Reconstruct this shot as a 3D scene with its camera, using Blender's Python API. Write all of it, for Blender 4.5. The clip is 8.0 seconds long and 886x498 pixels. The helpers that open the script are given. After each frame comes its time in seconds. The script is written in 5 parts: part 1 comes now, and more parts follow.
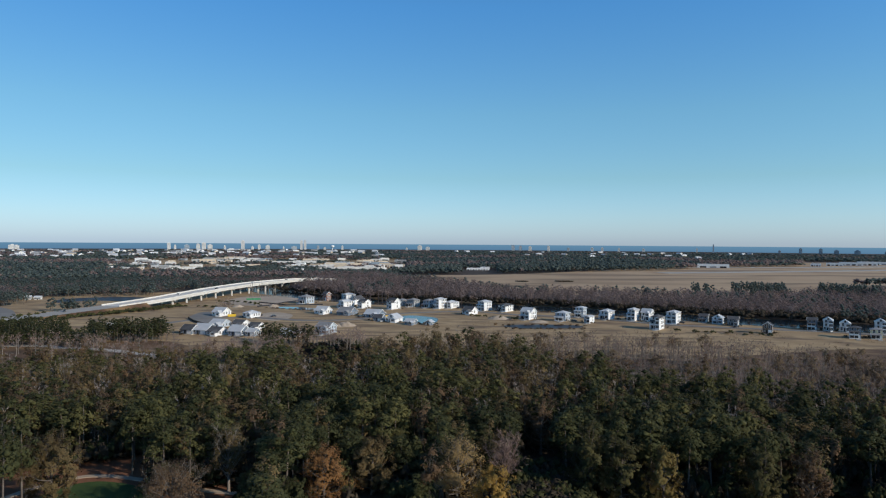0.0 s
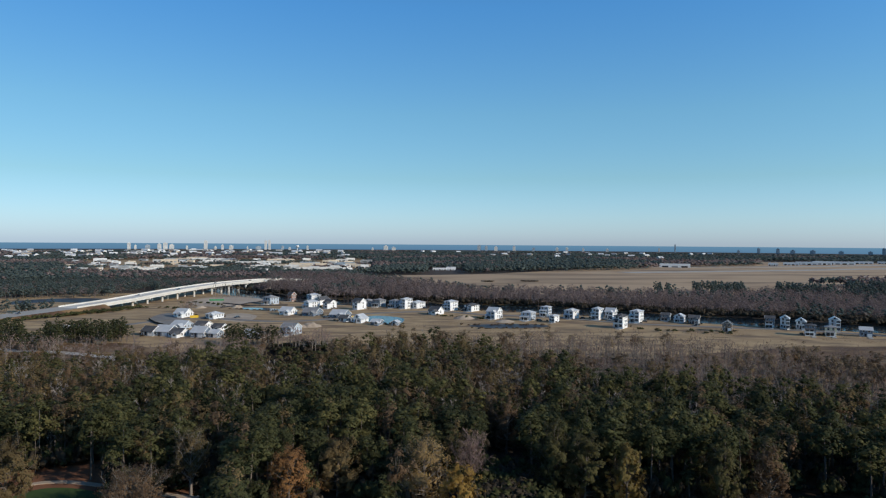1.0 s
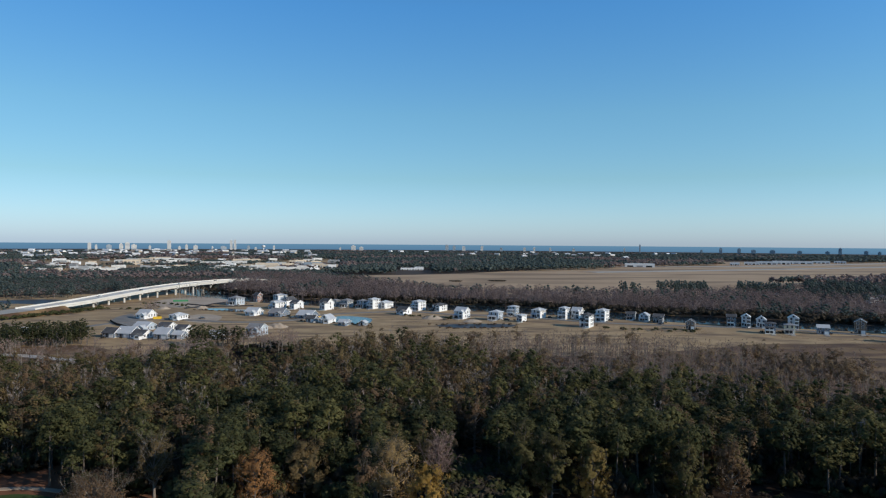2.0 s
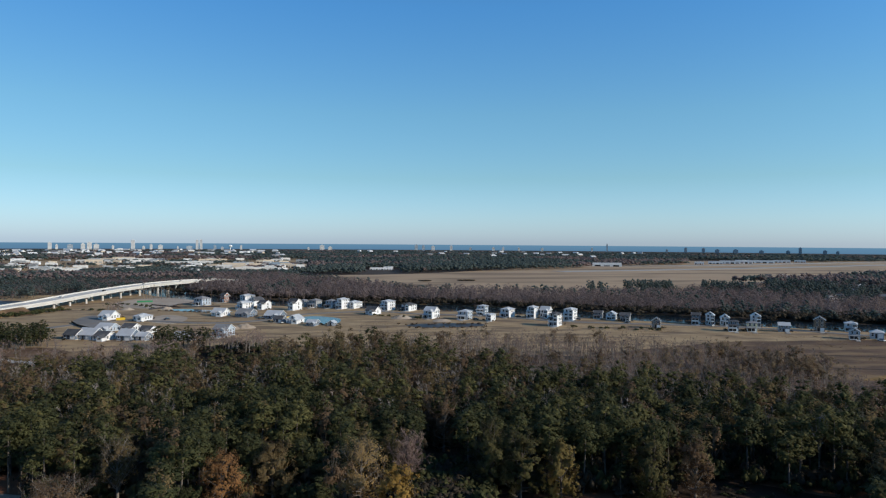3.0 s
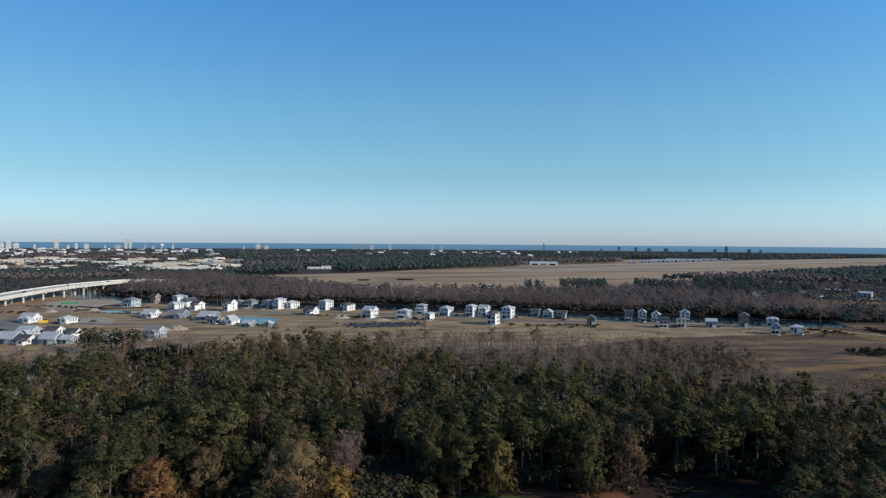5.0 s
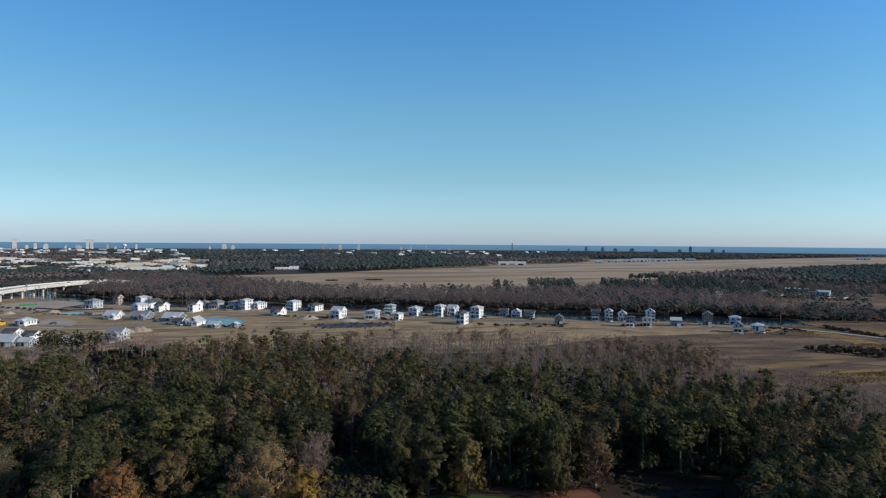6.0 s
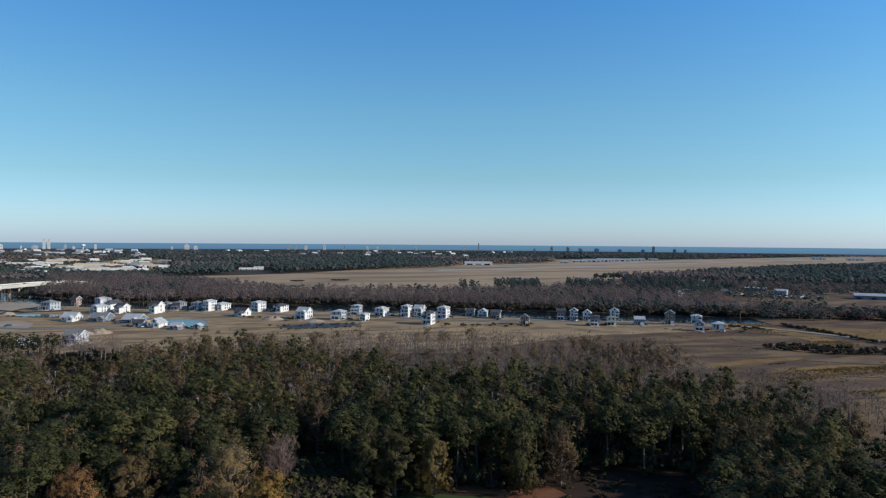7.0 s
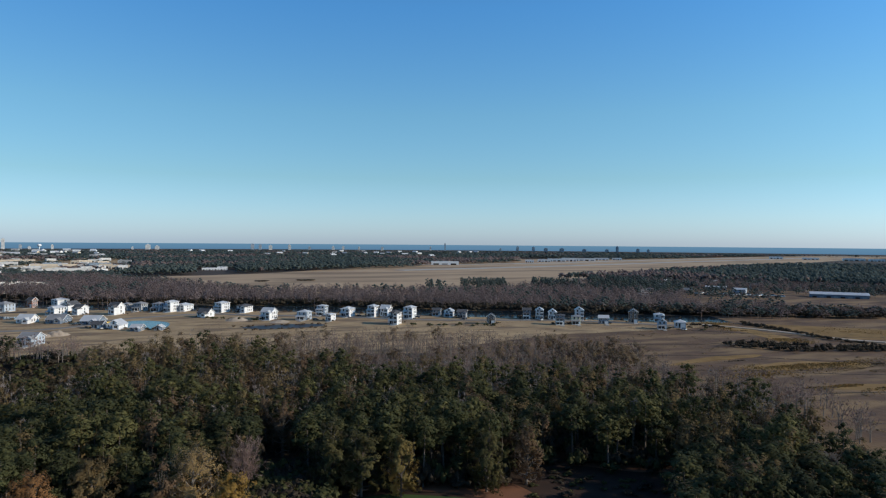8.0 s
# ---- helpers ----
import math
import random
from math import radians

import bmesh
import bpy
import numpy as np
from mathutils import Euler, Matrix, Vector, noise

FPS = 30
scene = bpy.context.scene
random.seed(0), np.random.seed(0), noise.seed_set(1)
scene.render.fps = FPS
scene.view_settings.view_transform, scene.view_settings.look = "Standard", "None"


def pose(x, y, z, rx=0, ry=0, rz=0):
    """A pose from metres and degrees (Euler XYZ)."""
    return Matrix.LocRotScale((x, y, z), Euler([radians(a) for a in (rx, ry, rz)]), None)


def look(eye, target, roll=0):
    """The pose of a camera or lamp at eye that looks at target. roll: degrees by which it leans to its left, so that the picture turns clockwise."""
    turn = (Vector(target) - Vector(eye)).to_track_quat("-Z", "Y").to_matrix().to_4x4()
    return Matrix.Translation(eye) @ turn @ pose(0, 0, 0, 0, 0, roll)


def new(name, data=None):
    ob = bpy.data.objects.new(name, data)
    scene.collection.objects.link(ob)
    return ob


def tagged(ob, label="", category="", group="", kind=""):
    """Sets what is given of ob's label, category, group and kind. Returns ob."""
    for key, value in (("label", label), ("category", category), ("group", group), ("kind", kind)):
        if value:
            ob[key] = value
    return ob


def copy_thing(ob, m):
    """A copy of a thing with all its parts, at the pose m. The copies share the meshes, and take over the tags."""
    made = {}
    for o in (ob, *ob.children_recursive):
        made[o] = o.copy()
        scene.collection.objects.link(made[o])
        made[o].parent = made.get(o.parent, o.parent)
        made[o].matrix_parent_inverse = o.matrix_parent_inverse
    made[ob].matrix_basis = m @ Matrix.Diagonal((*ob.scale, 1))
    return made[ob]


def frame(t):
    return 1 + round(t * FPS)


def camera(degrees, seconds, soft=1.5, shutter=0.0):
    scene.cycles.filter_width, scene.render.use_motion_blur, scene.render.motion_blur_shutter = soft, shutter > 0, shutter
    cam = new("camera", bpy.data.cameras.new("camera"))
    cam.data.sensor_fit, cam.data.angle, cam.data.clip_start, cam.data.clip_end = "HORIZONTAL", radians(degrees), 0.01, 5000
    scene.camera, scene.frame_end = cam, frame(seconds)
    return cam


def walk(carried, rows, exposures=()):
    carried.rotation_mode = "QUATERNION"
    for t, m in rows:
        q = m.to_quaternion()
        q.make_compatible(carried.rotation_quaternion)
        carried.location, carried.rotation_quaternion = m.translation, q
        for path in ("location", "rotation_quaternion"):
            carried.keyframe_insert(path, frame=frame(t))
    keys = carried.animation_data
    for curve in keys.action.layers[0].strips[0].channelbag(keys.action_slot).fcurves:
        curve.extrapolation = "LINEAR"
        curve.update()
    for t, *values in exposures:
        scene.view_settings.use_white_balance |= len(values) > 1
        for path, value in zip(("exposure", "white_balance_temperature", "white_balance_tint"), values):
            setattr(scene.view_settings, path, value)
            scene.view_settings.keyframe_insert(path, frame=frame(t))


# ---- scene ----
cam = camera(65.4, 8.0, soft=1.2)
EYE = 58.0
ROWS = [(0.0, 0.0, -0.62, -0.37), (0.5, -1.43, -0.61, -0.37), (1.0, -2.81, -0.60, -0.38),
        (1.5, -4.16, -0.59, -0.39), (3.0, -8.02, -0.60, -0.39), (3.5, -9.29, -0.61, -0.38),
        (4.0, -10.55, -0.63, -0.38), (4.5, -11.82, -0.64, -0.39), (6.0, -15.67, -0.62, -0.41),
        (6.5, -17.05, -0.60, -0.42), (7.0, -18.44, -0.59, -0.42), (7.5, -19.83, -0.585, -0.42),
        (8.0, -21.23, -0.585, -0.425)]
walk(cam, [(t, pose(0, 0, EYE, 90 + p, r, y)) for t, y, p, r in ROWS])

# ---- sky and sun ----
SUN_AZ, SUN_EL = 122.0, 22.0          # clockwise from straight ahead, and up
scene.view_settings.exposure = 0.0
world = bpy.data.worlds.new("sky")
scene.world = world
world.use_nodes = True
wn = world.node_tree.nodes
sky = wn.new("ShaderNodeTexSky")
sky.sky_type = 'NISHITA'
sky.sun_disc = False
sky.sun_elevation = radians(SUN_EL)
sky.sun_rotation = radians(SUN_AZ)
sky.altitude = 60.0
sky.air_density = 1.0
sky.dust_density = 0.4
sky.ozone_density = 2.0
# clear cold winter air: deeper blue above, paler near the horizon
wl = world.node_tree.links
way, rise, tint, mul = (wn.new(k) for k in ("ShaderNodeTexCoord", "ShaderNodeSeparateXYZ", "ShaderNodeValToRGB", "ShaderNodeMix"))
wl.new(way.outputs["Generated"], rise.inputs[0])
wl.new(rise.outputs[2], tint.inputs[0])
stops = [(0.0, (0.308, 0.418, 0.725)), (0.035, (0.303, 0.420, 0.625)), (0.09, (0.275, 0.396, 0.474)), (0.18, (0.270, 0.434, 0.500)), (0.32, (0.205, 0.446, 0.618)), (0.6, (0.17, 0.33, 0.45)), (1.0, (0.15, 0.26, 0.36))]
while len(tint.color_ramp.elements) < len(stops):
    tint.color_ramp.elements.new(0.5)
for e, (at, c) in zip(tint.color_ramp.elements, stops):
    e.position, e.color = at, (*c, 1)
mul.data_type, mul.blend_type = 'RGBA', 'MULTIPLY'
mul.inputs[0].default_value = 1.0
wl.new(sky.outputs[0], mul.inputs[6])
wl.new(tint.outputs[0], mul.inputs[7])
swell, glow = wn.new("ShaderNodeMapRange"), wn.new("ShaderNodeVectorMath")   # a little brighter towards the sun's side
swell.inputs[1].default_value, swell.inputs[2].default_value = -1.0, 1.0
swell.inputs[3].default_value, swell.inputs[4].default_value = 0.73, 1.25
glow.operation = 'SCALE'
wl.new(rise.outputs[0], swell.inputs[0])
wl.new(mul.outputs[2], glow.inputs[0])
wl.new(swell.outputs[0], glow.inputs["Scale"])
wl.new(glow.outputs[0], wn["Background"].inputs[0])
wn["Background"].inputs[1].default_value = 0.265
sun = new("sun", bpy.data.lights.new("sun", 'SUN'))
sun.data.energy = 3.7
sun.data.angle = radians(0.6)
sun.data.color = (1.0, 0.88, 0.72)
_s = Vector((math.sin(radians(SUN_AZ)) * math.cos(radians(SUN_EL)),
             math.cos(radians(SUN_AZ)) * math.cos(radians(SUN_EL)), math.sin(radians(SUN_EL))))
sun.matrix_world = look(_s * 400, (0, 0, 0))


# ---- materials ----
def surface(name, a, b, rough=0.8, scale=0.3, fine=4.0, metal=0.0, bump=0.0, island=0.0, objects=0.0, through_light=0.0,
            spec=0.3, third=None, third_scale=0.02):
    """Two colours mixed by noise at two sizes (per metre), with optional shifts by island or object."""
    m = bpy.data.materials.new(name)
    m.use_nodes = True
    n, l = m.node_tree.nodes, m.node_tree.links
    bsdf = n["Principled BSDF"]
    geo = n.new("ShaderNodeNewGeometry")
    big, small = n.new("ShaderNodeTexNoise"), n.new("ShaderNodeTexNoise")
    big.inputs["Scale"].default_value, small.inputs["Scale"].default_value = scale, fine
    big.inputs["Detail"].default_value, small.inputs["Detail"].default_value = 4, 3
    for q in (big, small):
        l.new(geo.outputs["Position"], q.inputs["Vector"])
    add = n.new("ShaderNodeMath")
    add.operation = 'MULTIPLY_ADD'
    add.inputs[1].default_value = 0.45
    l.new(small.outputs[0], add.inputs[0])
    sc = n.new("ShaderNodeMath")
    sc.operation = 'MULTIPLY_ADD'
    sc.inputs[1].default_value, sc.inputs[2].default_value = 1.9, -0.68
    l.new(big.outputs[0], sc.inputs[0])
    l.new(sc.outputs[0], add.inputs[2])
    value = add.outputs[0]
    for amount, kind, out in ((island, "ShaderNodeNewGeometry", "Random Per Island"), (objects, "ShaderNodeObjectInfo", "Random")):
        if amount:
            src = n.new(kind)
            k = n.new("ShaderNodeMath")
            k.operation = 'MULTIPLY_ADD'
            k.inputs[1].default_value = amount
            l.new(src.outputs[out], k.inputs[0])
            sub = n.new("ShaderNodeMath")
            sub.operation = 'SUBTRACT'
            sub.inputs[1].default_value = amount / 2
            l.new(value, k.inputs[2])
            l.new(k.outputs[0], sub.inputs[0])
            value = sub.outputs[0]
    mix = n.new("ShaderNodeMix")
    mix.data_type = 'RGBA'
    mix.inputs[6].default_value, mix.inputs[7].default_value = (*a, 1), (*b, 1)
    l.new(value, mix.inputs[0])
    colour = mix.outputs[2]
    if third:
        wide = n.new("ShaderNodeTexNoise")
        wide.inputs["Scale"].default_value, wide.inputs["Detail"].default_value = third_scale, 5
        swing = n.new("ShaderNodeMapping")
        swing.inputs["Rotation"].default_value = (0, 0, radians(28))
        swing.inputs["Scale"].default_value = (1, 3.2, 1)
        l.new(geo.outputs["Position"], swing.inputs["Vector"])
        l.new(swing.outputs[0], wide.inputs["Vector"])
        ramp = n.new("ShaderNodeMapRange")
        ramp.inputs[1].default_value, ramp.inputs[2].default_value = 0.48, 0.62
        l.new(wide.outputs[0], ramp.inputs[0])
        m2 = n.new("ShaderNodeMix")
        m2.data_type = 'RGBA'
        m2.inputs[7].default_value = (*third, 1)
        l.new(ramp.outputs[0], m2.inputs[0])
        l.new(colour, m2.inputs[6])
        colour = m2.outputs[2]
    l.new(colour, bsdf.inputs["Base Color"])
    bsdf.inputs["Roughness"].default_value = rough
    bsdf.inputs["Metallic"].default_value = metal
    bsdf.inputs["Specular IOR Level"].default_value = spec
    if bump:
        b2 = n.new("ShaderNodeBump")
        b2.inputs["Strength"].default_value, b2.inputs["Distance"].default_value = bump, 0.3 / fine
        l.new(small.outputs[0], b2.inputs["Height"])
        l.new(b2.outputs[0], bsdf.inputs["Normal"])
    if through_light:
        tr, ms = n.new("ShaderNodeBsdfTranslucent"), n.new("ShaderNodeMixShader")
        l.new(colour, tr.inputs[0])
        ms.inputs[0].default_value = through_light
        l.new(bsdf.outputs[0], ms.inputs[1])
        l.new(tr.outputs[0], ms.inputs[2])
        l.new(ms.outputs[0], n["Material Output"].inputs[0])
    return m


LEAF = dict(rough=0.8, scale=0.12, fine=2.5, island=0.06, through_light=0.22, spec=0.12)
NEEDLE = surface("pine_needles", (0.030, 0.036, 0.018), (0.100, 0.100, 0.040), objects=0.4, **LEAF)
NEEDLE_LIGHT = surface("light_pine_needles", (0.050, 0.055, 0.023), (0.124, 0.114, 0.044), objects=0.4, **LEAF)
# far needles: distance haze put into a blue-grey base and strong translucency
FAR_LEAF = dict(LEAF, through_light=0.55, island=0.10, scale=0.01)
NEEDLE_HAZED = surface("far_pine_needles_hazed", (0.102, 0.136, 0.132), (0.155, 0.186, 0.168), **FAR_LEAF)
SCRUB = surface("dark_scrub", (0.040, 0.034, 0.026), (0.092, 0.074, 0.052), **LEAF)
OLIVE = surface("olive_leaves", (0.088, 0.068, 0.034), (0.185, 0.130, 0.060), objects=0.5, **LEAF)
DARK_OLIVE = surface("dark_olive_leaves", (0.056, 0.054, 0.024), (0.135, 0.116, 0.046), objects=0.4, **LEAF)
ORANGE = surface("orange_leaves", (0.170, 0.085, 0.036), (0.300, 0.155, 0.062), objects=0.3, **LEAF)
TAN_EDGE = surface("faded_tan_leaves", (0.140, 0.100, 0.060), (0.250, 0.178, 0.104), objects=0.3, **LEAF)
TAN_LEAF = surface("tan_leaves", (0.240, 0.160, 0.070), (0.400, 0.275, 0.120), objects=0.3, **LEAF)
GOLD_OLIVE = surface("olive_gold_leaves", (0.150, 0.120, 0.042), (0.300, 0.215, 0.078), objects=0.3, **LEAF)
RUST = surface("rust_leaves", (0.102, 0.067, 0.042), (0.172, 0.110, 0.063), objects=0.5, **LEAF)
GOLD = surface("gold_leaves", (0.225, 0.142, 0.038), (0.380, 0.235, 0.064), objects=0.3, **LEAF)
TWIG = surface("bare_twigs", (0.175, 0.124, 0.110), (0.325, 0.232, 0.202), rough=0.9, scale=0.06, fine=1.0, island=0.4, objects=0.5, spec=0.1)
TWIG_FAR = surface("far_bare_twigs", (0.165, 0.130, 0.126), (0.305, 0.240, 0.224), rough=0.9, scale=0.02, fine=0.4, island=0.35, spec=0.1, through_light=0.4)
PALE_TWIG = surface("pale_twigs", (0.18, 0.150, 0.135), (0.33, 0.28, 0.255), rough=0.9, scale=0.06, fine=1.0, island=0.4, spec=0.1)
BARK = surface("bark", (0.085, 0.070, 0.060), (0.180, 0.150, 0.125), rough=0.9, scale=0.5, fine=6.0, bump=0.4)
PALE_BARK = surface("pale_bark", (0.14, 0.12, 0.105), (0.26, 0.23, 0.20), rough=0.9, scale=0.5, fine=6.0)
# swamp soil with the shade under its trees put into the base
SHADED_SWAMP = surface("shaded_swamp_floor", (0.012, 0.009, 0.007), (0.034, 0.024, 0.017), rough=0.95, scale=0.1, fine=1.5, bump=0.3, spec=0.05)
# red-brown litter, base darkened to carry the shade of the clearing
SHADED_LITTER = surface("shade_darkened_litter", (0.022, 0.013, 0.009), (0.062, 0.034, 0.022), rough=0.95, scale=0.12, fine=2.0, bump=0.4)
SOIL = surface("forest_floor", (0.030, 0.024, 0.018), (0.085, 0.060, 0.042), rough=0.95, scale=0.08, fine=1.5, bump=0.3)
STRAW = surface("pine_straw", (0.150, 0.065, 0.035), (0.260, 0.120, 0.065), rough=0.95, scale=0.15, fine=2.5, bump=0.4)
FIELD = surface("dry_field", (0.270, 0.178, 0.092), (0.490, 0.345, 0.185), rough=0.95, scale=0.05, fine=0.5, bump=0.3, third=(0.200, 0.135, 0.080), third_scale=0.03)
MARSH = surface("dry_meadow", (0.074, 0.042, 0.026), (0.172, 0.100, 0.054), rough=0.95, scale=0.05, fine=0.3, bump=0.4, third=(0.235, 0.148, 0.072), third_scale=0.02)
GOLD_GRASS = surface("golden_grass", (0.200, 0.122, 0.048), (0.345, 0.218, 0.090), rough=0.95, scale=0.08, fine=0.7, island=0.4, spec=0.1)
AIRGRASS = surface("airfield_grass", (0.385, 0.262, 0.158), (0.480, 0.340, 0.210), rough=0.95, scale=0.006, fine=0.08, third=(0.250, 0.172, 0.104), third_scale=0.004)
DRY = surface("dry_grass", (0.150, 0.100, 0.056), (0.320, 0.220, 0.115), rough=0.95, scale=0.05, fine=0.6, island=0.5, spec=0.1)
LAWN = surface("golf_lawn", (0.030, 0.060, 0.016), (0.055, 0.095, 0.026), rough=0.9, scale=0.1, fine=3.0)
WATER = surface("pond_water", (0.012, 0.022, 0.032), (0.020, 0.032, 0.042), rough=0.12, scale=0.05, fine=1.2, bump=0.05, spec=0.5)
MURKY = surface("murky_water", (0.030, 0.028, 0.026), (0.060, 0.052, 0.044), rough=0.45, scale=0.06, fine=0.8, bump=0.1, spec=0.15)
ASPHALT = surface("asphalt", (0.17, 0.155, 0.14), (0.25, 0.23, 0.205), rough=0.9, scale=0.05, fine=2.0)
RUNWAY = surface("runway_concrete", (0.33, 0.305, 0.27), (0.43, 0.40, 0.355), rough=0.9, scale=0.02, fine=0.2)
CONCRETE = surface("bridge_concrete", (0.50, 0.48, 0.44), (0.66, 0.63, 0.58), rough=0.85, scale=0.08, fine=1.5)
DIRT = surface("graded_dirt", (0.34, 0.265, 0.195), (0.50, 0.41, 0.32), rough=0.95, scale=0.04, fine=0.8, bump=0.3)
WHITE = surface("white_siding", (0.68, 0.69, 0.70), (0.80, 0.80, 0.79), rough=0.6, scale=0.4, fine=3.0)
TRIM = surface("white_trim", (0.74, 0.74, 0.74), (0.84, 0.84, 0.83), rough=0.5, scale=0.8, fine=5.0)
BLUE = surface("pale_blue_siding", (0.33, 0.39, 0.46), (0.42, 0.48, 0.55), rough=0.65, scale=0.4, fine=3.0)
SLATE = surface("slate_blue_siding", (0.12, 0.16, 0.21), (0.18, 0.22, 0.28), rough=0.65, scale=0.4, fine=3.0)
GREY = surface("grey_siding", (0.24, 0.25, 0.26), (0.33, 0.34, 0.35), rough=0.7, scale=0.4, fine=3.0)
CREAM = surface("cream_siding", (0.66, 0.60, 0.40), (0.76, 0.70, 0.48), rough=0.65, scale=0.4, fine=3.0)
SHEATH = surface("bare_sheathing", (0.16, 0.115, 0.085), (0.24, 0.17, 0.12), rough=0.85, scale=0.5, fine=3.0)
BRICK = surface("red_brick", (0.24, 0.10, 0.06), (0.34, 0.15, 0.09), rough=0.85, scale=0.5, fine=6.0)
SHINGLE = surface("grey_shingles", (0.20, 0.20, 0.205), (0.30, 0.30, 0.305), rough=0.75, scale=0.3, fine=4.0, objects=0.3)
DARK_SHINGLE = surface("dark_shingles", (0.060, 0.062, 0.068), (0.115, 0.115, 0.12), rough=0.85, scale=0.3, fine=4.0, objects=0.3)
METAL_ROOF = surface("pale_metal_roof", (0.48, 0.49, 0.50), (0.62, 0.63, 0.64), rough=0.5, scale=0.2, fine=2.0, metal=0.1)
TAN_WALL = surface("tan_stucco", (0.50, 0.42, 0.33), (0.62, 0.53, 0.42), rough=0.8, scale=0.1, fine=1.0)
BUFF_WALL = surface("white_stucco", (0.50, 0.50, 0.49), (0.64, 0.63, 0.61), rough=0.75, scale=0.05, fine=0.5)
GLASS_BLUE = surface("blue_grey_facade", (0.20, 0.26, 0.33), (0.29, 0.35, 0.41), rough=0.5, scale=0.05, fine=0.5)
FLAT_ROOF = surface("white_flat_roof", (0.58, 0.59, 0.60), (0.74, 0.74, 0.73), rough=0.7, scale=0.05, fine=0.5)
PANE = surface("window_glass", (0.020, 0.026, 0.034), (0.035, 0.042, 0.050), rough=0.08, scale=0.5, fine=3.0, spec=0.5)
YELLOW = surface("yellow_paint", (0.62, 0.40, 0.03), (0.72, 0.48, 0.05), rough=0.5, scale=0.6, fine=4.0)
GREEN = surface("green_tarp", (0.04, 0.20, 0.09), (0.07, 0.28, 0.13), rough=0.6, scale=0.6, fine=4.0)
CAR_WHITE = surface("car_white", (0.70, 0.70, 0.70), (0.78, 0.78, 0.78), rough=0.25, scale=1.0, fine=4.0, spec=0.5)
CAR_DARK = surface("car_dark", (0.03, 0.03, 0.035), (0.06, 0.06, 0.07), rough=0.25, scale=1.0, fine=4.0, spec=0.5)
RUBBER = surface("rubber", (0.02, 0.02, 0.02), (0.035, 0.035, 0.035), rough=0.9, scale=2.0, fine=8.0)
STEEL = surface("weathered_steel", (0.40, 0.41, 0.42), (0.52, 0.53, 0.54), rough=0.5, scale=0.5, fine=4.0, metal=0.6)
# the sea band emits its own colour, paler towards the horizon line
SEA = bpy.data.materials.new("glowing_sea_backdrop")
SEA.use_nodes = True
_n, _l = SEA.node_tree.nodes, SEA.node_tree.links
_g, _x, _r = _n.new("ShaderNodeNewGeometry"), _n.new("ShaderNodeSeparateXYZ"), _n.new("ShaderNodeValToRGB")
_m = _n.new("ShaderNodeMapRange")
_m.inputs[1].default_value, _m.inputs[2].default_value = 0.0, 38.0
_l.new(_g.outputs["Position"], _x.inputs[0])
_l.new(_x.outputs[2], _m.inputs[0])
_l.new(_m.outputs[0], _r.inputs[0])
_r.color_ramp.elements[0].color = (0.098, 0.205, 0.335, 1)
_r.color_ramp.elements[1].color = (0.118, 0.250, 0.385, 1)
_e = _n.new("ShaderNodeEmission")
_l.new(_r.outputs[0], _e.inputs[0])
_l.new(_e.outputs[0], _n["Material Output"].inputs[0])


# ---- mesh helpers ----
def tri_mesh(name, verts, faces, mats, index=None, smooth=False):
    """A mesh of triangles from arrays."""
    me = bpy.data.meshes.new(name)
    verts, faces = np.asarray(verts, np.float32), np.asarray(faces, np.int32)
    me.vertices.add(len(verts))
    me.vertices.foreach_set("co", verts.ravel())
    me.loops.add(faces.size)
    me.loops.foreach_set("vertex_index", faces.ravel())
    me.polygons.add(len(faces))
    me.polygons.foreach_set("loop_start", np.arange(0, faces.size, 3, dtype=np.int32))
    for m in mats:
        me.materials.append(m)
    if index is not None:
        me.polygons.foreach_set("material_index", np.asarray(index, np.int32))
    me.update(calc_edges=True)
    return me


def part(name, bm, material, parent, label=""):
    me = bpy.data.meshes.new(name)
    bm.to_mesh(me)
    bm.free()
    me.materials.append(material)
    ob = new(name, me)
    ob.parent = parent
    return tagged(ob, label)


def shared(name, me, parent, m=None, label=""):
    ob = new(name, me)
    ob.parent = parent
    if m is not None:
        ob.matrix_basis = m
    return tagged(ob, label)


def box(bm, x0, x1, y0, y1, z0, z1):
    v = [bm.verts.new(p) for p in ((x0, y0, z0), (x1, y0, z0), (x1, y1, z0), (x0, y1, z0),
                                   (x0, y0, z1), (x1, y0, z1), (x1, y1, z1), (x0, y1, z1))]
    for f in ((3, 2, 1, 0), (4, 5, 6, 7), (0, 1, 5, 4), (1, 2, 6, 5), (2, 3, 7, 6), (3, 0, 4, 7)):
        bm.faces.new([v[i] for i in f])
    return bm


def a_box(*d):
    return box(bmesh.new(), *d)


def tube(bm, pts, radii, sides=8, cap=True):
    """A tapered tube along points."""
    rings = []
    for i, p in enumerate(pts):
        p = Vector(p)
        d = (Vector(pts[min(i + 1, len(pts) - 1)]) - Vector(pts[max(i - 1, 0)])).normalized()
        a = d.orthogonal().normalized()
        b = d.cross(a)
        rings.append([bm.verts.new(p + radii[i] * (a * math.cos(k * math.tau / sides) + b * math.sin(k * math.tau / sides)))
                      for k in range(sides)])
    for r, s in zip(rings, rings[1:]):
        for k in range(sides):
            bm.faces.new((r[k], r[(k + 1) % sides], s[(k + 1) % sides], s[k]))
    if cap:
        bm.faces.new(rings[0][::-1])
        bm.faces.new(rings[-1])
    return bm


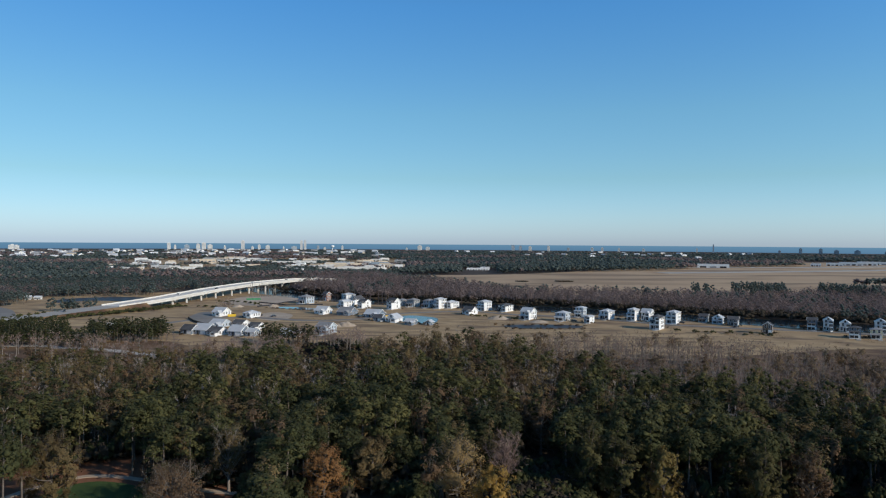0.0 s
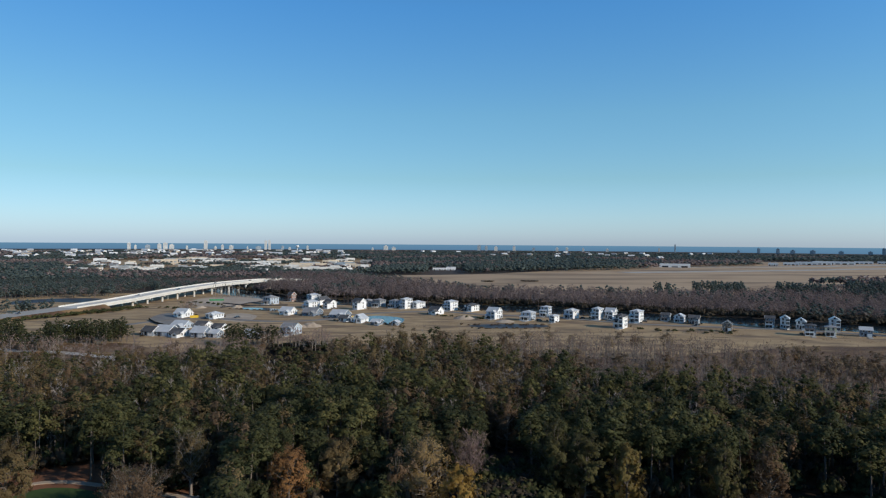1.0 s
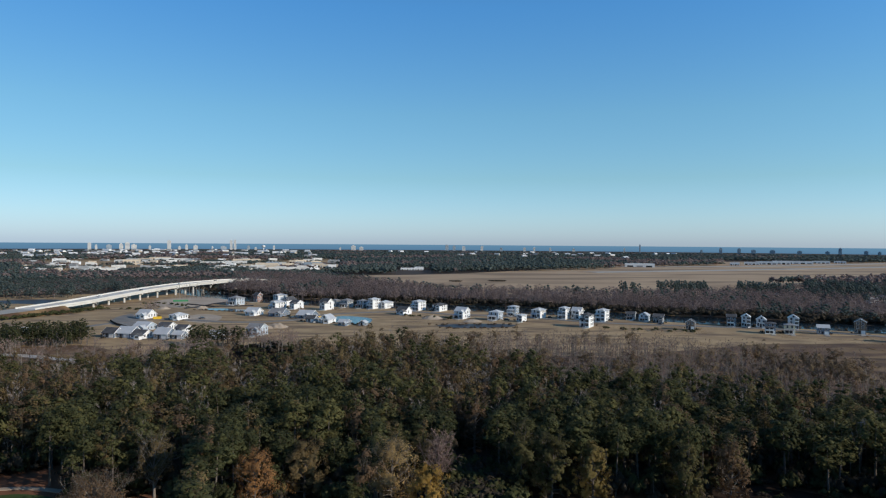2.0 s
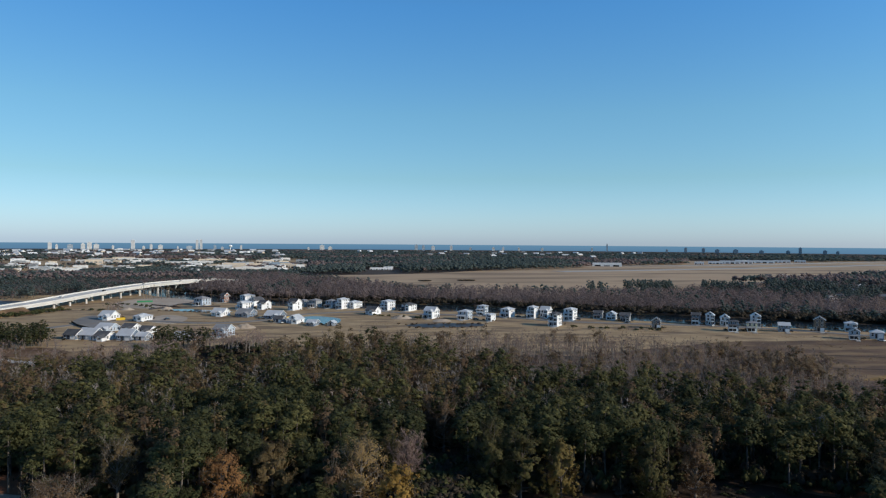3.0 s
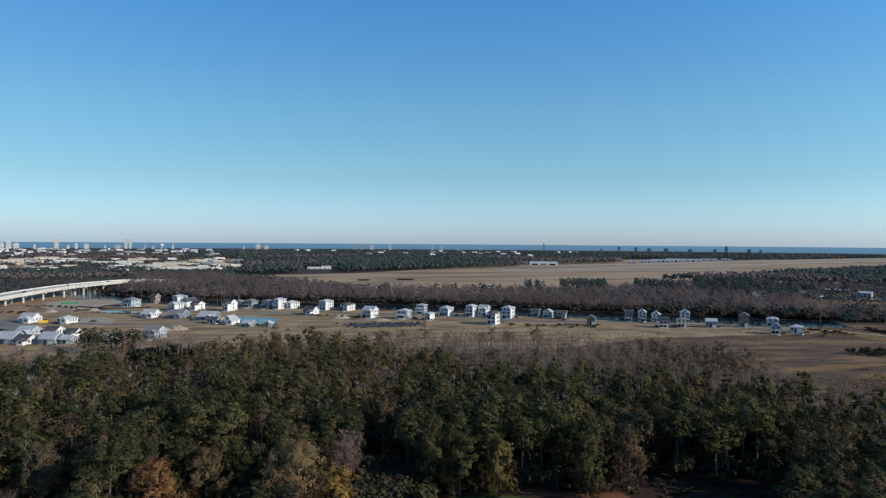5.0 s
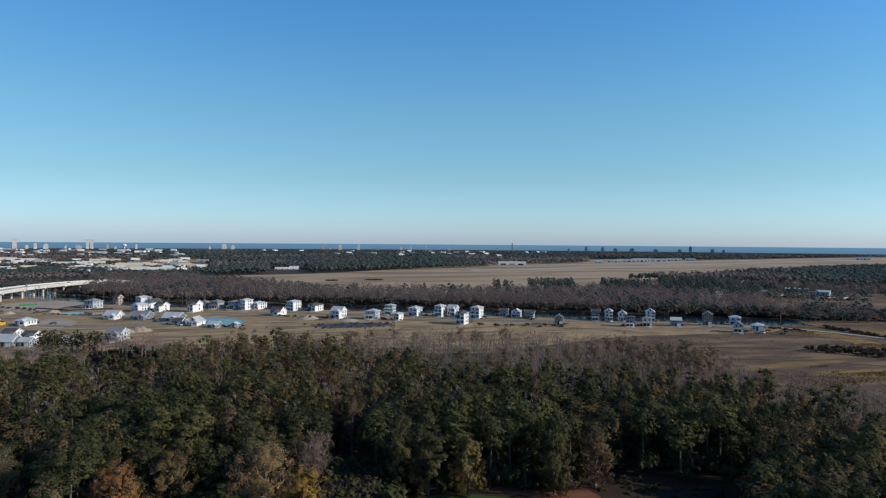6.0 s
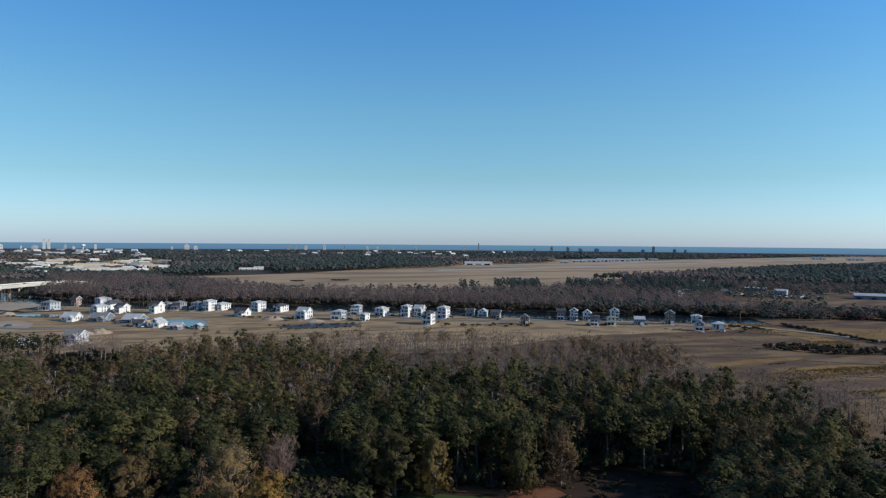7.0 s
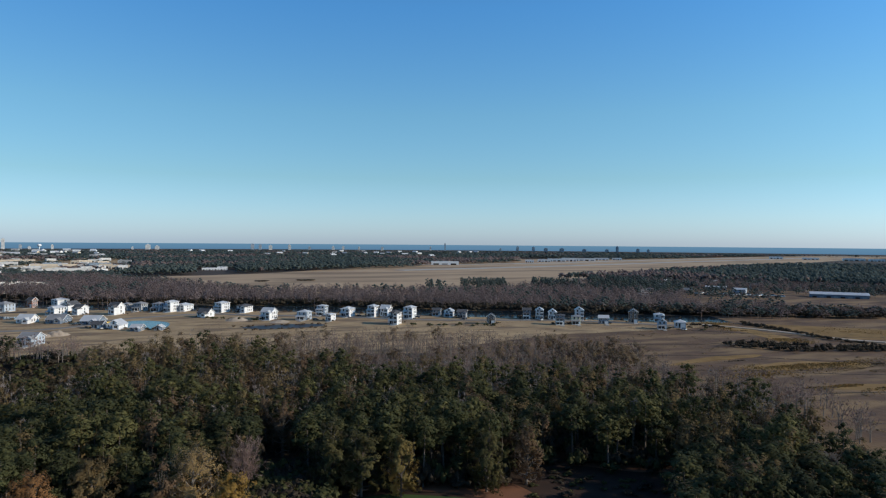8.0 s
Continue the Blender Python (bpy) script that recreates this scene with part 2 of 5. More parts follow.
def smooth_ring(points, steps=8):
    """A closed, rounded outline through plan points."""
    n, out = len(points), []
    for i in range(n):
        p = [Vector(points[(i + k) % n]) for k in (-1, 0, 1, 2)]
        for s in range(steps):
            t = s / steps
            out.append(0.5 * (2 * p[1] + (p[2] - p[0]) * t + (2 * p[0] - 5 * p[1] + 4 * p[2] - p[3]) * t * t
                              + (3 * p[1] - p[0] - 3 * p[2] + p[3]) * t ** 3))
    return out


def sheet(name, points, z, material, label, category, wobble=0.0, rounded=True, depth=0.3):
    """A flat piece of ground with a rounded, uneven outline and a shallow edge."""
    ring = smooth_ring(points) if rounded else [Vector(p) for p in points]
    bm = bmesh.new()
    top = []
    for p in ring:
        k = noise.noise((p.x * 0.03, p.y * 0.03, z * 9)) + 0.5 * noise.noise((p.x * 0.1, p.y * 0.1, 3))
        q = p + p.normalized() * (k * wobble)
        top.append(bm.verts.new((q.x, q.y, z)))
    low = [bm.verts.new((v.co.x, v.co.y, z - depth)) for v in top]
    bm.faces.new(top)
    for i in range(len(top)):
        j = (i + 1) % len(top)
        bm.faces.new((low[i], low[j], top[j], top[i]))
    bmesh.ops.recalc_face_normals(bm, faces=bm.faces[:])
    bmesh.ops.triangulate(bm, faces=[f for f in bm.faces if len(f.verts) > 4])
    return tagged(part(name, bm, material, None), label, category, kind="structure")


def strip(name, line, width, z, material, label, category, thick=0.25):
    """A road, canal or path along plan points, rounded."""
    pts = []
    n = len(line)
    for i in range(n - 1):
        p = [Vector(line[max(0, min(n - 1, i + k))]) for k in (-1, 0, 1, 2)]
        for s in range(8):
            t = s / 8
            pts.append(0.5 * (2 * p[1] + (p[2] - p[0]) * t + (2 * p[0] - 5 * p[1] + 4 * p[2] - p[3]) * t * t
                              + (3 * p[1] - p[0] - 3 * p[2] + p[3]) * t ** 3))
    pts.append(Vector(line[-1]))
    bm = bmesh.new()
    rows = []
    for i, p in enumerate(pts):
        d = (pts[min(i + 1, len(pts) - 1)] - pts[max(i - 1, 0)]).normalized()
        s = Vector((d.y, -d.x)) * width / 2
        rows.append([bm.verts.new((q.x, q.y, h)) for q, h in ((p - s, z - thick), (p - s, z), (p + s, z), (p + s, z - thick))])
    for a, b in zip(rows, rows[1:]):
        for k in range(3):
            bm.faces.new((a[k], a[k + 1], b[k + 1], b[k]))
    bmesh.ops.recalc_face_normals(bm, faces=bm.faces[:])
    return tagged(part(name, bm, material, None), label, category, kind="structure")


def polar(az, d):
    return (d * math.sin(radians(az)), d * math.cos(radians(az)))


def table(az, knots):
    return float(np.interp(az, [k[0] for k in knots], [k[1] for k in knots]))


# ---- ground, water, roads ----
bm = bmesh.new()
bmesh.ops.create_circle(bm, cap_ends=True, cap_tris=True, segments=96, radius=4880)
ground = tagged(part("ground", bm, SOIL, None), "dark leaf-littered woodland ground reaching the sea", "ground", kind="structure")

# upright ring that glows in place of the lit sea surface
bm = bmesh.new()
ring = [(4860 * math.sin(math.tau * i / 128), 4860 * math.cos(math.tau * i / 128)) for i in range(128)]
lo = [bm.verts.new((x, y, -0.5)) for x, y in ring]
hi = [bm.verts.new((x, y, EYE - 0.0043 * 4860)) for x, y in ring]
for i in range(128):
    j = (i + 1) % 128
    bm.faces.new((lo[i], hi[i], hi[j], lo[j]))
tagged(part("backdrop_sea", bm, SEA, None), "upright glowing blue band standing for the ocean along the whole horizon", "sea", kind="structure")

sheet("field_settlement", [(-420, 520), (-300, 440), (-190, 330), (-60, 330), (40, 350), (150, 330), (250, 280), (300, 240),
                           (330, 330), (420, 400), (330, 460), (210, 560), (90, 640), (-40, 700), (-160, 780), (-260, 780), (-400, 700)],
      0.04, FIELD, "dry tan winter grass round the new houses", "field", wobble=6)
sheet("field_meadow", [(120, 330), (180, 240), (170, 150), (260, 60), (420, 40), (640, 120), (640, 330), (540, 420), (400, 420),
                       (330, 380), (230, 380)], 0.08, MARSH, "brown dry meadow with pale grass streaks", "field", wobble=8)
sheet("field_airport", [(-40, 1010), (80, 800), (300, 720), (560, 840), (900, 1080), (1500, 1420), (2400, 1900), (3300, 2300),
                        (3000, 2560), (2100, 2300), (1500, 2150), (1000, 2120), (560, 1720), (330, 1440), (110, 1230), (-100, 1150)],
      0.06, AIRGRASS, "wide flat golden grass of the airfield", "field", wobble=14)
strip("water_canal", [(-222, 838), (-196, 790), (-160, 740), (-60, 655), (100, 592), (240, 502), (300, 468), (360, 432), (392, 418)],
      46, 0.16, WATER, "dark still canal behind the row of houses", "canal")
sheet("water_pond_long", [(-150, 596), (-136, 586), (-115, 575), (-96, 570), (-92, 580), (-112, 592), (-134, 602)], 0.18, WATER,
      "small blue pond in the graded field", "pond")
sheet("water_pond_house", [(-36, 508), (-24, 492), (-9, 486), (-4, 498), (-5, 522), (-22, 538), (-34, 530)], 0.18, WATER,
      "blue pond beside the white houses", "pond")
sheet("water_pond_grass", [(42, 476), (54, 462), (76, 462), (96, 470), (90, 482), (66, 484)], 0.18, MURKY,
      "shallow grey pond in dry grass", "pond")
sheet("water_pond_far", [(-350, 626), (-330, 650), (-275, 640), (-262, 652), (-300, 690), (-345, 688), (-366, 655)], 0.18, MURKY,
      "dark pond beyond the highway", "pond")
sheet("water_pond_edge", [(-420, 600), (-396, 588), (-378, 600), (-392, 622), (-420, 626)], 0.18, WATER,
      "blue pond beside the highway", "pond")
sheet("dirt_lot", [(-201, 633), (-205, 700), (-176, 722), (-146, 698), (-139, 656), (-153, 637), (-161, 608)], 0.10, DIRT,
      "bare graded building lot", "dirt lot", wobble=4)
sheet("dirt_yard", [(-140, 515), (-144, 543), (-134, 557), (-118, 540), (-114, 511), (-121, 496)], 0.09, DIRT,
      "bare dirt yard between new houses", "dirt lot", wobble=4)
sheet("gravel_court", [(-185, 502), (-194, 544), (-189, 558), (-175, 527), (-156, 498), (-160, 470)], 0.11, ASPHALT,
      "grey gravel turning court before a new house", "dirt lot", wobble=2)
sheet("shaded_swamp_floor", [polar(-12.6, 320), polar(-11.5, 282), polar(-8, 268), polar(-6, 290), polar(-5.6, 350), polar(-7, 384), polar(-10.4, 396), polar(-12, 372)], 0.12, SHADED_SWAMP,
      "swamp floor below bare trees, its shade put into the dark colour", "swamp", wobble=5)
sheet("scrub_land", [polar(-42, 300), polar(-30, 300), polar(-20, 300), polar(-19, 360), polar(-21.5, 420), polar(-27, 440), polar(-33, 520), polar(-42, 520)], 0.07, MARSH,
      "brown scrubby ground between the trees", "field", wobble=6)
sheet("golf_bank", [polar(-36, 150), polar(-35, 197), polar(-28, 203), polar(-23, 201), polar(-19, 186), polar(-14, 176), polar(-13, 140), polar(-24, 128), polar(-36, 130)], 0.10, STRAW,
      "red-brown pine straw bank round the green", "pine straw", wobble=2)
sheet("golf_green", [polar(-35, 146), polar(-31.5, 172), polar(-28.5, 183), polar(-25.5, 181), polar(-22.5, 168), polar(-23, 146), polar(-29, 138)], 0.20, LAWN,
      "mown green golf lawn", "golf green", wobble=1)
sheet("clearing_straw", [polar(8, 158), polar(16, 160), polar(22, 158), polar(28, 154), polar(29, 160), polar(26, 168), polar(18, 171), polar(10, 168)], 0.10, STRAW,
      "red-brown pine straw in a forest clearing", "pine straw", wobble=2)
sheet("clearing_floor", [polar(4, 134), polar(16, 128), polar(28, 128), polar(42, 132), polar(43, 176), polar(39, 192), polar(30, 190), polar(27, 176), polar(14, 176), polar(5, 172)], 0.06, SHADED_LITTER,
      "red-brown leaf litter darkened in colour for the shade of the clearing", "forest floor", wobble=3)
sheet("clearing_bank", [polar(30, 184), polar(33.5, 181), polar(36, 180), polar(40, 184), polar(42, 198), polar(37, 203), polar(31, 200)], 0.10, STRAW,
      "red-brown straw bank beyond the dark clearing", "pine straw", wobble=2)
sheet("clearing_lawn", [polar(12, 132), polar(26, 130), polar(27.5, 148), polar(24, 155), polar(17, 157), polar(12, 150)], 0.20, LAWN, "shaded mown lawn in the clearing", "lawn", wobble=1)
strip("golf_path", [polar(-37, 168), polar(-33, 180), polar(-29, 188), polar(-26, 187), polar(-22, 176), polar(-18, 166), polar(-13, 160)], 1.8, 0.26, DIRT, "pale cart path round the green", "path")
strip("road_settlement", [(-196, 470), (-176, 505), (-150, 520), (-100, 500), (-62, 512), (-40, 548), (20, 572), (60, 548), (110, 530),
                          (160, 488), (230, 462), (280, 440), (330, 396)], 7, 0.24, ASPHALT, "grey residential street past the houses", "road")
strip("road_woods", [(-330, 340), (-235, 372), (-200, 366), (-170, 358), (-120, 330)], 6, 0.22, RUNWAY, "pale narrow road through the trees", "road")
strip("road_highway", [(-520, 400), (-400, 452), (-296, 512), (-268, 556)], 26, 0.30, RUNWAY, "pale grey highway climbing to the bridge", "road")
strip("road_cross", [(-620, 700), (-440, 610), (-360, 560), (-300, 470)], 14, 0.26, ASPHALT, "grey side road by the highway", "road")
strip("runway", [(420, 1330), (900, 1500), (1700, 1850), (2700, 2260)], 46, 0.30, RUNWAY, "pale concrete runway", "runway")
strip("taxiway", [(560, 1640), (1000, 1720), (1600, 2010), (2300, 2260)], 40, 0.28, RUNWAY, "pale airport apron", "runway")
strip("meadow_bank", [(352, 394), (372, 350), (384, 300), (420, 260)], 5, 0.5, DIRT, "low earth bank in the meadow", "bank", thick=0.6)


# ---- trees ----
def cards(rng, centres, radii, n, size, slim=0.55, lift=0.0, middle=None):
    """Small three-cornered sprays on the outside of clumps."""
    c = np.repeat(centres, n, 0)
    r = np.repeat(radii, n, 0)
    u = rng.normal(size=(len(c), 3))
    u[:, 2] = np.abs(u[:, 2]) * 0.9 - 0.35 + 0.3 * rng.normal(size=len(c))
    u /= np.linalg.norm(u, axis=1, keepdims=True)
    p = c + u * r * rng.uniform(0.72, 1.12, (len(c), 1))
    nrm = u * 0.6 + rng.normal(size=u.shape) * 0.14 + np.array((0.0, 0.0, lift))
    if middle is not None:
        out = p - middle
        nrm = nrm + 2.0 * out / (np.linalg.norm(out, axis=1, keepdims=True) + 1e-6)
    nrm /= np.linalg.norm(nrm, axis=1, keepdims=True)
    a = np.cross(nrm, rng.normal(size=u.shape))
    a /= np.linalg.norm(a, axis=1, keepdims=True)
    b = np.cross(nrm, a)
    s = size * rng.uniform(0.7, 1.35, (len(c), 1))
    v = np.stack([p + a * s, p - a * s * 0.6 + b * s * slim, p - a * s * 0.6 - b * s * slim], 1).reshape(-1, 3)
    return v, np.arange(len(v)).reshape(-1, 3)


OCTA = np.array([(1, 0, 0), (0, 1, 0), (-1, 0, 0), (0, -1, 0), (0, 0, 1), (0, 0, -1)], float)
OCTA_F = np.array([(0, 1, 4), (1, 2, 4), (2, 3, 4), (3, 0, 4), (1, 0, 5), (2, 1, 5), (3, 2, 5), (0, 3, 5)])


def cores(rng, centres, radii, k):
    """Dense hearts of the clumps."""
    v = centres[:, None] + OCTA[None] * radii[:, None] * k * rng.uniform(0.8, 1.15, (len(centres), 6, 1))
    f = OCTA_F[None] + 6 * np.arange(len(centres))[:, None, None]
    return v.reshape(-1, 3), f.reshape(-1, 3)


def stick(a, b, r0, r1, sides=4):
    a, b = np.asarray(a, float), np.asarray(b, float)
    d = (b - a) / (np.linalg.norm(b - a) + 1e-9)
    e = np.cross(d, (0.31, 0.87, 0.38))
    e /= np.linalg.norm(e)
    g = np.cross(d, e)
    t = np.arange(sides) * math.tau / sides
    ring = np.outer(np.cos(t), e) + np.outer(np.sin(t), g)
    v = np.concatenate([a + ring * r0, b + ring * r1])
    i = np.arange(sides)
    j = (i + 1) % sides
    return v, np.concatenate([np.stack([i, j, j + sides], 1), np.stack([i, j + sides, i + sides], 1)])


def join(pieces):
    vs, fs, n = [], [], 0
    for v, f in pieces:
        vs.append(v)
        fs.append(np.asarray(f) + n)
        n += len(v)
    return np.concatenate(vs), np.concatenate(fs)


TETRA = np.array([(0.94, 0, -0.33), (-0.47, 0.82, -0.33), (-0.47, -0.82, -0.33), (0, 0, 1.0)])
TETRA_F = np.array([(0, 1, 3), (1, 2, 3), (2, 0, 3), (1, 0, 2)])


def small_cores(rng, centres, radii, k):
    """Small dense hearts, four faces each."""
    a = rng.uniform(0, math.tau, len(centres))
    t = np.repeat(TETRA[None], len(centres), 0)
    x, y = t[:, :, 0] * np.cos(a)[:, None] - t[:, :, 1] * np.sin(a)[:, None], t[:, :, 0] * np.sin(a)[:, None] + t[:, :, 1] * np.cos(a)[:, None]
    v = centres[:, None] + np.stack([x, y, t[:, :, 2]], 2) * radii[:, None] * k
    return v.reshape(-1, 3), (TETRA_F[None] + 4 * np.arange(len(centres))[:, None, None]).reshape(-1, 3)


def pine_shape(seed, h=20.0, r=3.5, puffs=30, n=12, size=0.36, sides=5, low=(0.54, 0.68), slim=0.36, heart=0.56, puff=0.42, limbs=True, dome=1.9):
    """A loblolly pine: bare tapered bole, short limbs, and a rounded, uneven dome of needle tufts."""
    rng = np.random.default_rng(seed)
    base = h * rng.uniform(*low)
    lean = rng.normal(size=2) * 0.5
    wood = [stick((0, 0, -0.3), (lean[0] * 0.5, lean[1] * 0.5, h * 0.5), 0.26, 0.19, sides),
            stick((lean[0] * 0.5, lean[1] * 0.5, h * 0.5), (lean[0], lean[1], h * 0.93), 0.19, 0.04, sides)]
    c, q = [], []
    lop, swell = rng.uniform(0, math.tau), rng.uniform(0.0, 0.22)
    for i in range(puffs):
        s = (i + 0.5) / puffs
        a = i * 2.4 + rng.normal() * 0.35
        prof = r * math.sqrt(max(0.02, 1.0 - s ** dome)) * (0.72 + 0.28 * min(1.0, s * 4)) * (1.0 + swell * math.cos(a - lop))
        far = prof * (rng.uniform(0.66, 0.98) if i % 4 else rng.uniform(0.2, 0.6))
        z = base + (h - base) * (0.06 + 0.86 * s) + rng.normal() * 0.3
        axis = lean * (z / h)
        p = np.array((axis[0] + math.cos(a) * far, axis[1] + math.sin(a) * far, z))
        big = r * puff * rng.uniform(0.7, 1.25)
        c.append(p)
        q.append((big, big, big * rng.uniform(0.8, 1.05)))
        if limbs and i % 2 == 0:
            wood.append(stick((axis[0], axis[1], z - 0.9), p, 0.07, 0.02, 3))
    c, q = np.array(c), np.array(q)
    middle = np.array((lean[0] * 0.8, lean[1] * 0.8, base + (h - base) * 0.30))
    leaf = join([cards(rng, c, q, n, size, slim, 0.15, middle), cores(rng, c, q, heart)])
    return join(wood), leaf


def leafy_shape(seed, h=13.0, r=4.5, limbs=9, subs=5, leaves=12, leaf=0.24, twigs=4, twig=0.03, base=0.22, stem=0.26, haze=0.10, low_reach=0.55, sag=0.12):
    """A broad-crowned tree: trunk, limbs, branches and twigs that fan out to a dome, with leaves (or none) scattered round the twigs."""
    rng = np.random.default_rng(seed)
    mid, tall = h * (base + (1 - base) * 0.40), h * (1 - base) * 0.60
    bend = rng.normal(size=2) * 0.03 * h
    knots = [np.array((bend[0] * t * t, bend[1] * t * t, h * 0.82 * t)) for t in (0.0, base / 0.82, 0.6, 1.0)]
    knots[0][2] = -0.3
    wide = stem * np.array((1.0, 0.85, 0.5, 0.12))
    wood = [stick(knots[i], knots[i + 1], wide[i], wide[i + 1], 6) for i in range(3)]
    fine, spots, drift = [], [], []
    for i in range(limbs):
        s = (i + 0.5) / limbs
        a = i * 2.4 + rng.normal() * 0.3
        el = -sag + (1.43 + sag) * s ** 1.15
        k = rng.uniform(0.72, 1.02)
        reach = r * k * (low_reach + (1 - low_reach) * min(1.0, s * 3.0))
        tip = np.array((math.cos(a) * math.cos(el) * reach, math.sin(a) * math.cos(el) * reach, mid + tall * k * math.sin(el)))
        z0 = h * (base + (0.62 - base) * s * rng.uniform(0.8, 1.1))
        foot = np.array((bend[0] * (z0 / h) ** 2, bend[1] * (z0 / h) ** 2, z0))
        elbow = foot + (tip - foot) * 0.5 + np.array((0, 0, -0.05 * h * rng.uniform(0, 1)))
        wood += [stick(foot, elbow, stem * 0.42, stem * 0.24, 4), stick(elbow, tip, stem * 0.24, stem * 0.07, 3)]
        for j in range(subs):
            t = rng.uniform(0.35, 1.0)
            p0 = foot + (elbow - foot) * t * 2 if t < 0.5 else elbow + (tip - elbow) * (t - 0.5) * 2
            d = (tip - foot) / (np.linalg.norm(tip - foot) + 1e-6) * 0.55 + rng.normal(size=3) * 0.62 + np.array((0, 0, 0.34))
            p1 = p0 + d / np.linalg.norm(d) * r * rng.uniform(0.22, 0.42)
            wood.append(stick(p0, p1, stem * 0.11, stem * 0.035, 3))
            for g in range(twigs):
                u = rng.uniform(0.25, 1.0)
                q0 = p0 + (p1 - p0) * u
                e = rng.normal(size=3) * 0.7 + (p1 - p0) / np.linalg.norm(p1 - p0) + np.array((0, 0, 0.45))
                q1 = q0 + e / np.linalg.norm(e) * r * rng.uniform(0.14, 0.30)
                side = np.cross(e, rng.normal(size=3))
                side *= twig / (np.linalg.norm(side) + 1e-6)
                fine.append(np.stack([q0 + side, q0 - side, q1]))
                spots.append(q0 + (q1 - q0) * rng.uniform(0.4, 1.0))
            spots.append(p1)
    if fine:
        v = np.concatenate(fine)
        bits = (v, np.arange(len(v)).reshape(-1, 3))
    if not leaves:
        return join(wood), bits
    if fine:
        wood.append(bits)
    c = np.array(spots)
    rad = np.full((len(c), 3), r * haze) * rng.uniform(0.6, 1.4, (len(c), 1))
    return join(wood), cards(rng, c, rad, leaves, leaf, 0.6, 0.1, np.array((0, 0, mid)))


def crown_shape(seed, h=1.0, r=0.5, lumps=7, n=2, size=0.12, low=0.3, fat=0.5):
    """A far rounded crown: overlapping soft lumps under a dome, with a few loose sprays."""
    rng = np.random.default_rng(seed)
    c, q = [], []
    for i in range(lumps):
        s = (i + 0.5) / lumps
        a = i * 2.4 + rng.normal() * 0.3
        d = r * rng.uniform(0.45, 0.85) * math.sqrt(max(0.03, 1 - s ** 1.6))
        c.append((math.cos(a) * d, math.sin(a) * d, h * (low + (0.9 - low) * s)))
        w = r * fat * rng.uniform(0.75, 1.3)
        q.append((w, w, min(w * 1.15, h * 0.3)))
    c, q = np.array(c), np.array(q)
    return join([cores(rng, c, q, 0.74), cards(rng, c, q, n, size, 0.5, 0.1, np.array((0, 0, h * 0.35)))])


def twig_crown(seed, h=15.0, r=4.4, lumps=7, n=15, size=0.85):
    """A far leafless tree: a rounded haze of fine twig fans round a few dark inner knots."""
    rng = np.random.default_rng(seed)
    c, q = [], []
    for i in range(lumps):
        s = (i + 0.5) / lumps
        a = i * 2.4 + rng.normal() * 0.4
        d = r * rng.uniform(0.35, 0.8) * math.sqrt(max(0.03, 1 - s ** 1.8))
        c.append((math.cos(a) * d, math.sin(a) * d, h * (0.36 + 0.52 * s)))
        w = r * rng.uniform(0.32, 0.5)
        q.append((w, w, w * 1.15))
    c, q = np.array(c), np.array(q)
    return join([cards(rng, c, q, n, size, 0.2, 0.1, np.array((0, 0, h * 0.4))), small_cores(rng, c, q, 0.45)])


def clump_shape(seed, n=5, size=1.0):
    """A far tree crown, a few rough sprays on dense hearts; unit height and width."""
    rng = np.random.default_rng(seed)
    c = np.array([(0, 0, 0.62), (0.26, 0.1, 0.5), (-0.2, 0.24, 0.55), (-0.1, -0.28, 0.48)]) + rng.normal(size=(4, 3)) * 0.06
    q = np.array([(0.34, 0.34, 0.3)] * 4) * rng.uniform(0.8, 1.15, (4, 1))
    return join([cores(rng, c, q, 0.85), cards(rng, c, q, n, 0.18 * size)])


def tree_thing(name, shape, wood_mat, leaf_mat, label, group, category="tree"):
    """One tree as a thing with a trunk and a crown, at the origin."""
    (wv, wf), (lv, lf) = shape
    root = tagged(new(name), label, category, group)
    shared("trunk", tri_mesh("trunk", wv, wf, [wood_mat]), root)
    shared("crown", tri_mesh("crown", lv, lf, [leaf_mat]), root)
    return root


def wood_stuff(name, shapes, places, wood_mat, leaf_mat, label, seed=5, category="woods", smooth=False):
    """Many trees too many to count, joined: places are x, y, height, width factor."""
    rng = np.random.default_rng(seed)
    vs, fs, ms, n = [], [], [], 0
    for i, (x, y, sz, sw) in enumerate(places):
        (wv, wf), (lv, lf) = shapes[i % len(shapes)]
        a = rng.uniform(0, math.tau)
        rot = np.array(((math.cos(a), -math.sin(a), 0), (math.sin(a), math.cos(a), 0), (0, 0, 1)))
        for v, f, k in ((wv, wf, 0), (lv, lf, 1)):
            if len(v):
                vs.append((v * (sw, sw, sz)) @ rot.T + (x, y, 0))
                fs.append(f + n)
                ms.append(np.full(len(f), k))
                n += len(v)
    ob = new(name, tri_mesh(name, np.concatenate(vs), np.concatenate(fs), [wood_mat, leaf_mat], np.concatenate(ms), smooth))
    return tagged(ob, label, category, kind="stuff")


NONE = (np.zeros((0, 3)), np.zeros((0, 3), int))
PINE_FAR_EDGE = [(-60, 212), (-36, 330), (-28, 335), (-22, 322), (-20, 302), (-14, 302), (-10, 278), (-5, 302), (0, 337), (5, 322), (9, 276), (16, 254), (28, 246),
                 (36, 248), (42, 244), (46, 232), (50, 204), (56, 172), (70, 127)]
BARE_FAR_EDGE = [(-60, 300), (-36, 300), (-27, 300), (-22, 335), (-12, 350), (-10, 330), (-4, 335), (4, 348), (12, 366), (20, 368), (30, 360), (36, 348), (40, 280), (42, 226), (70, 120)]


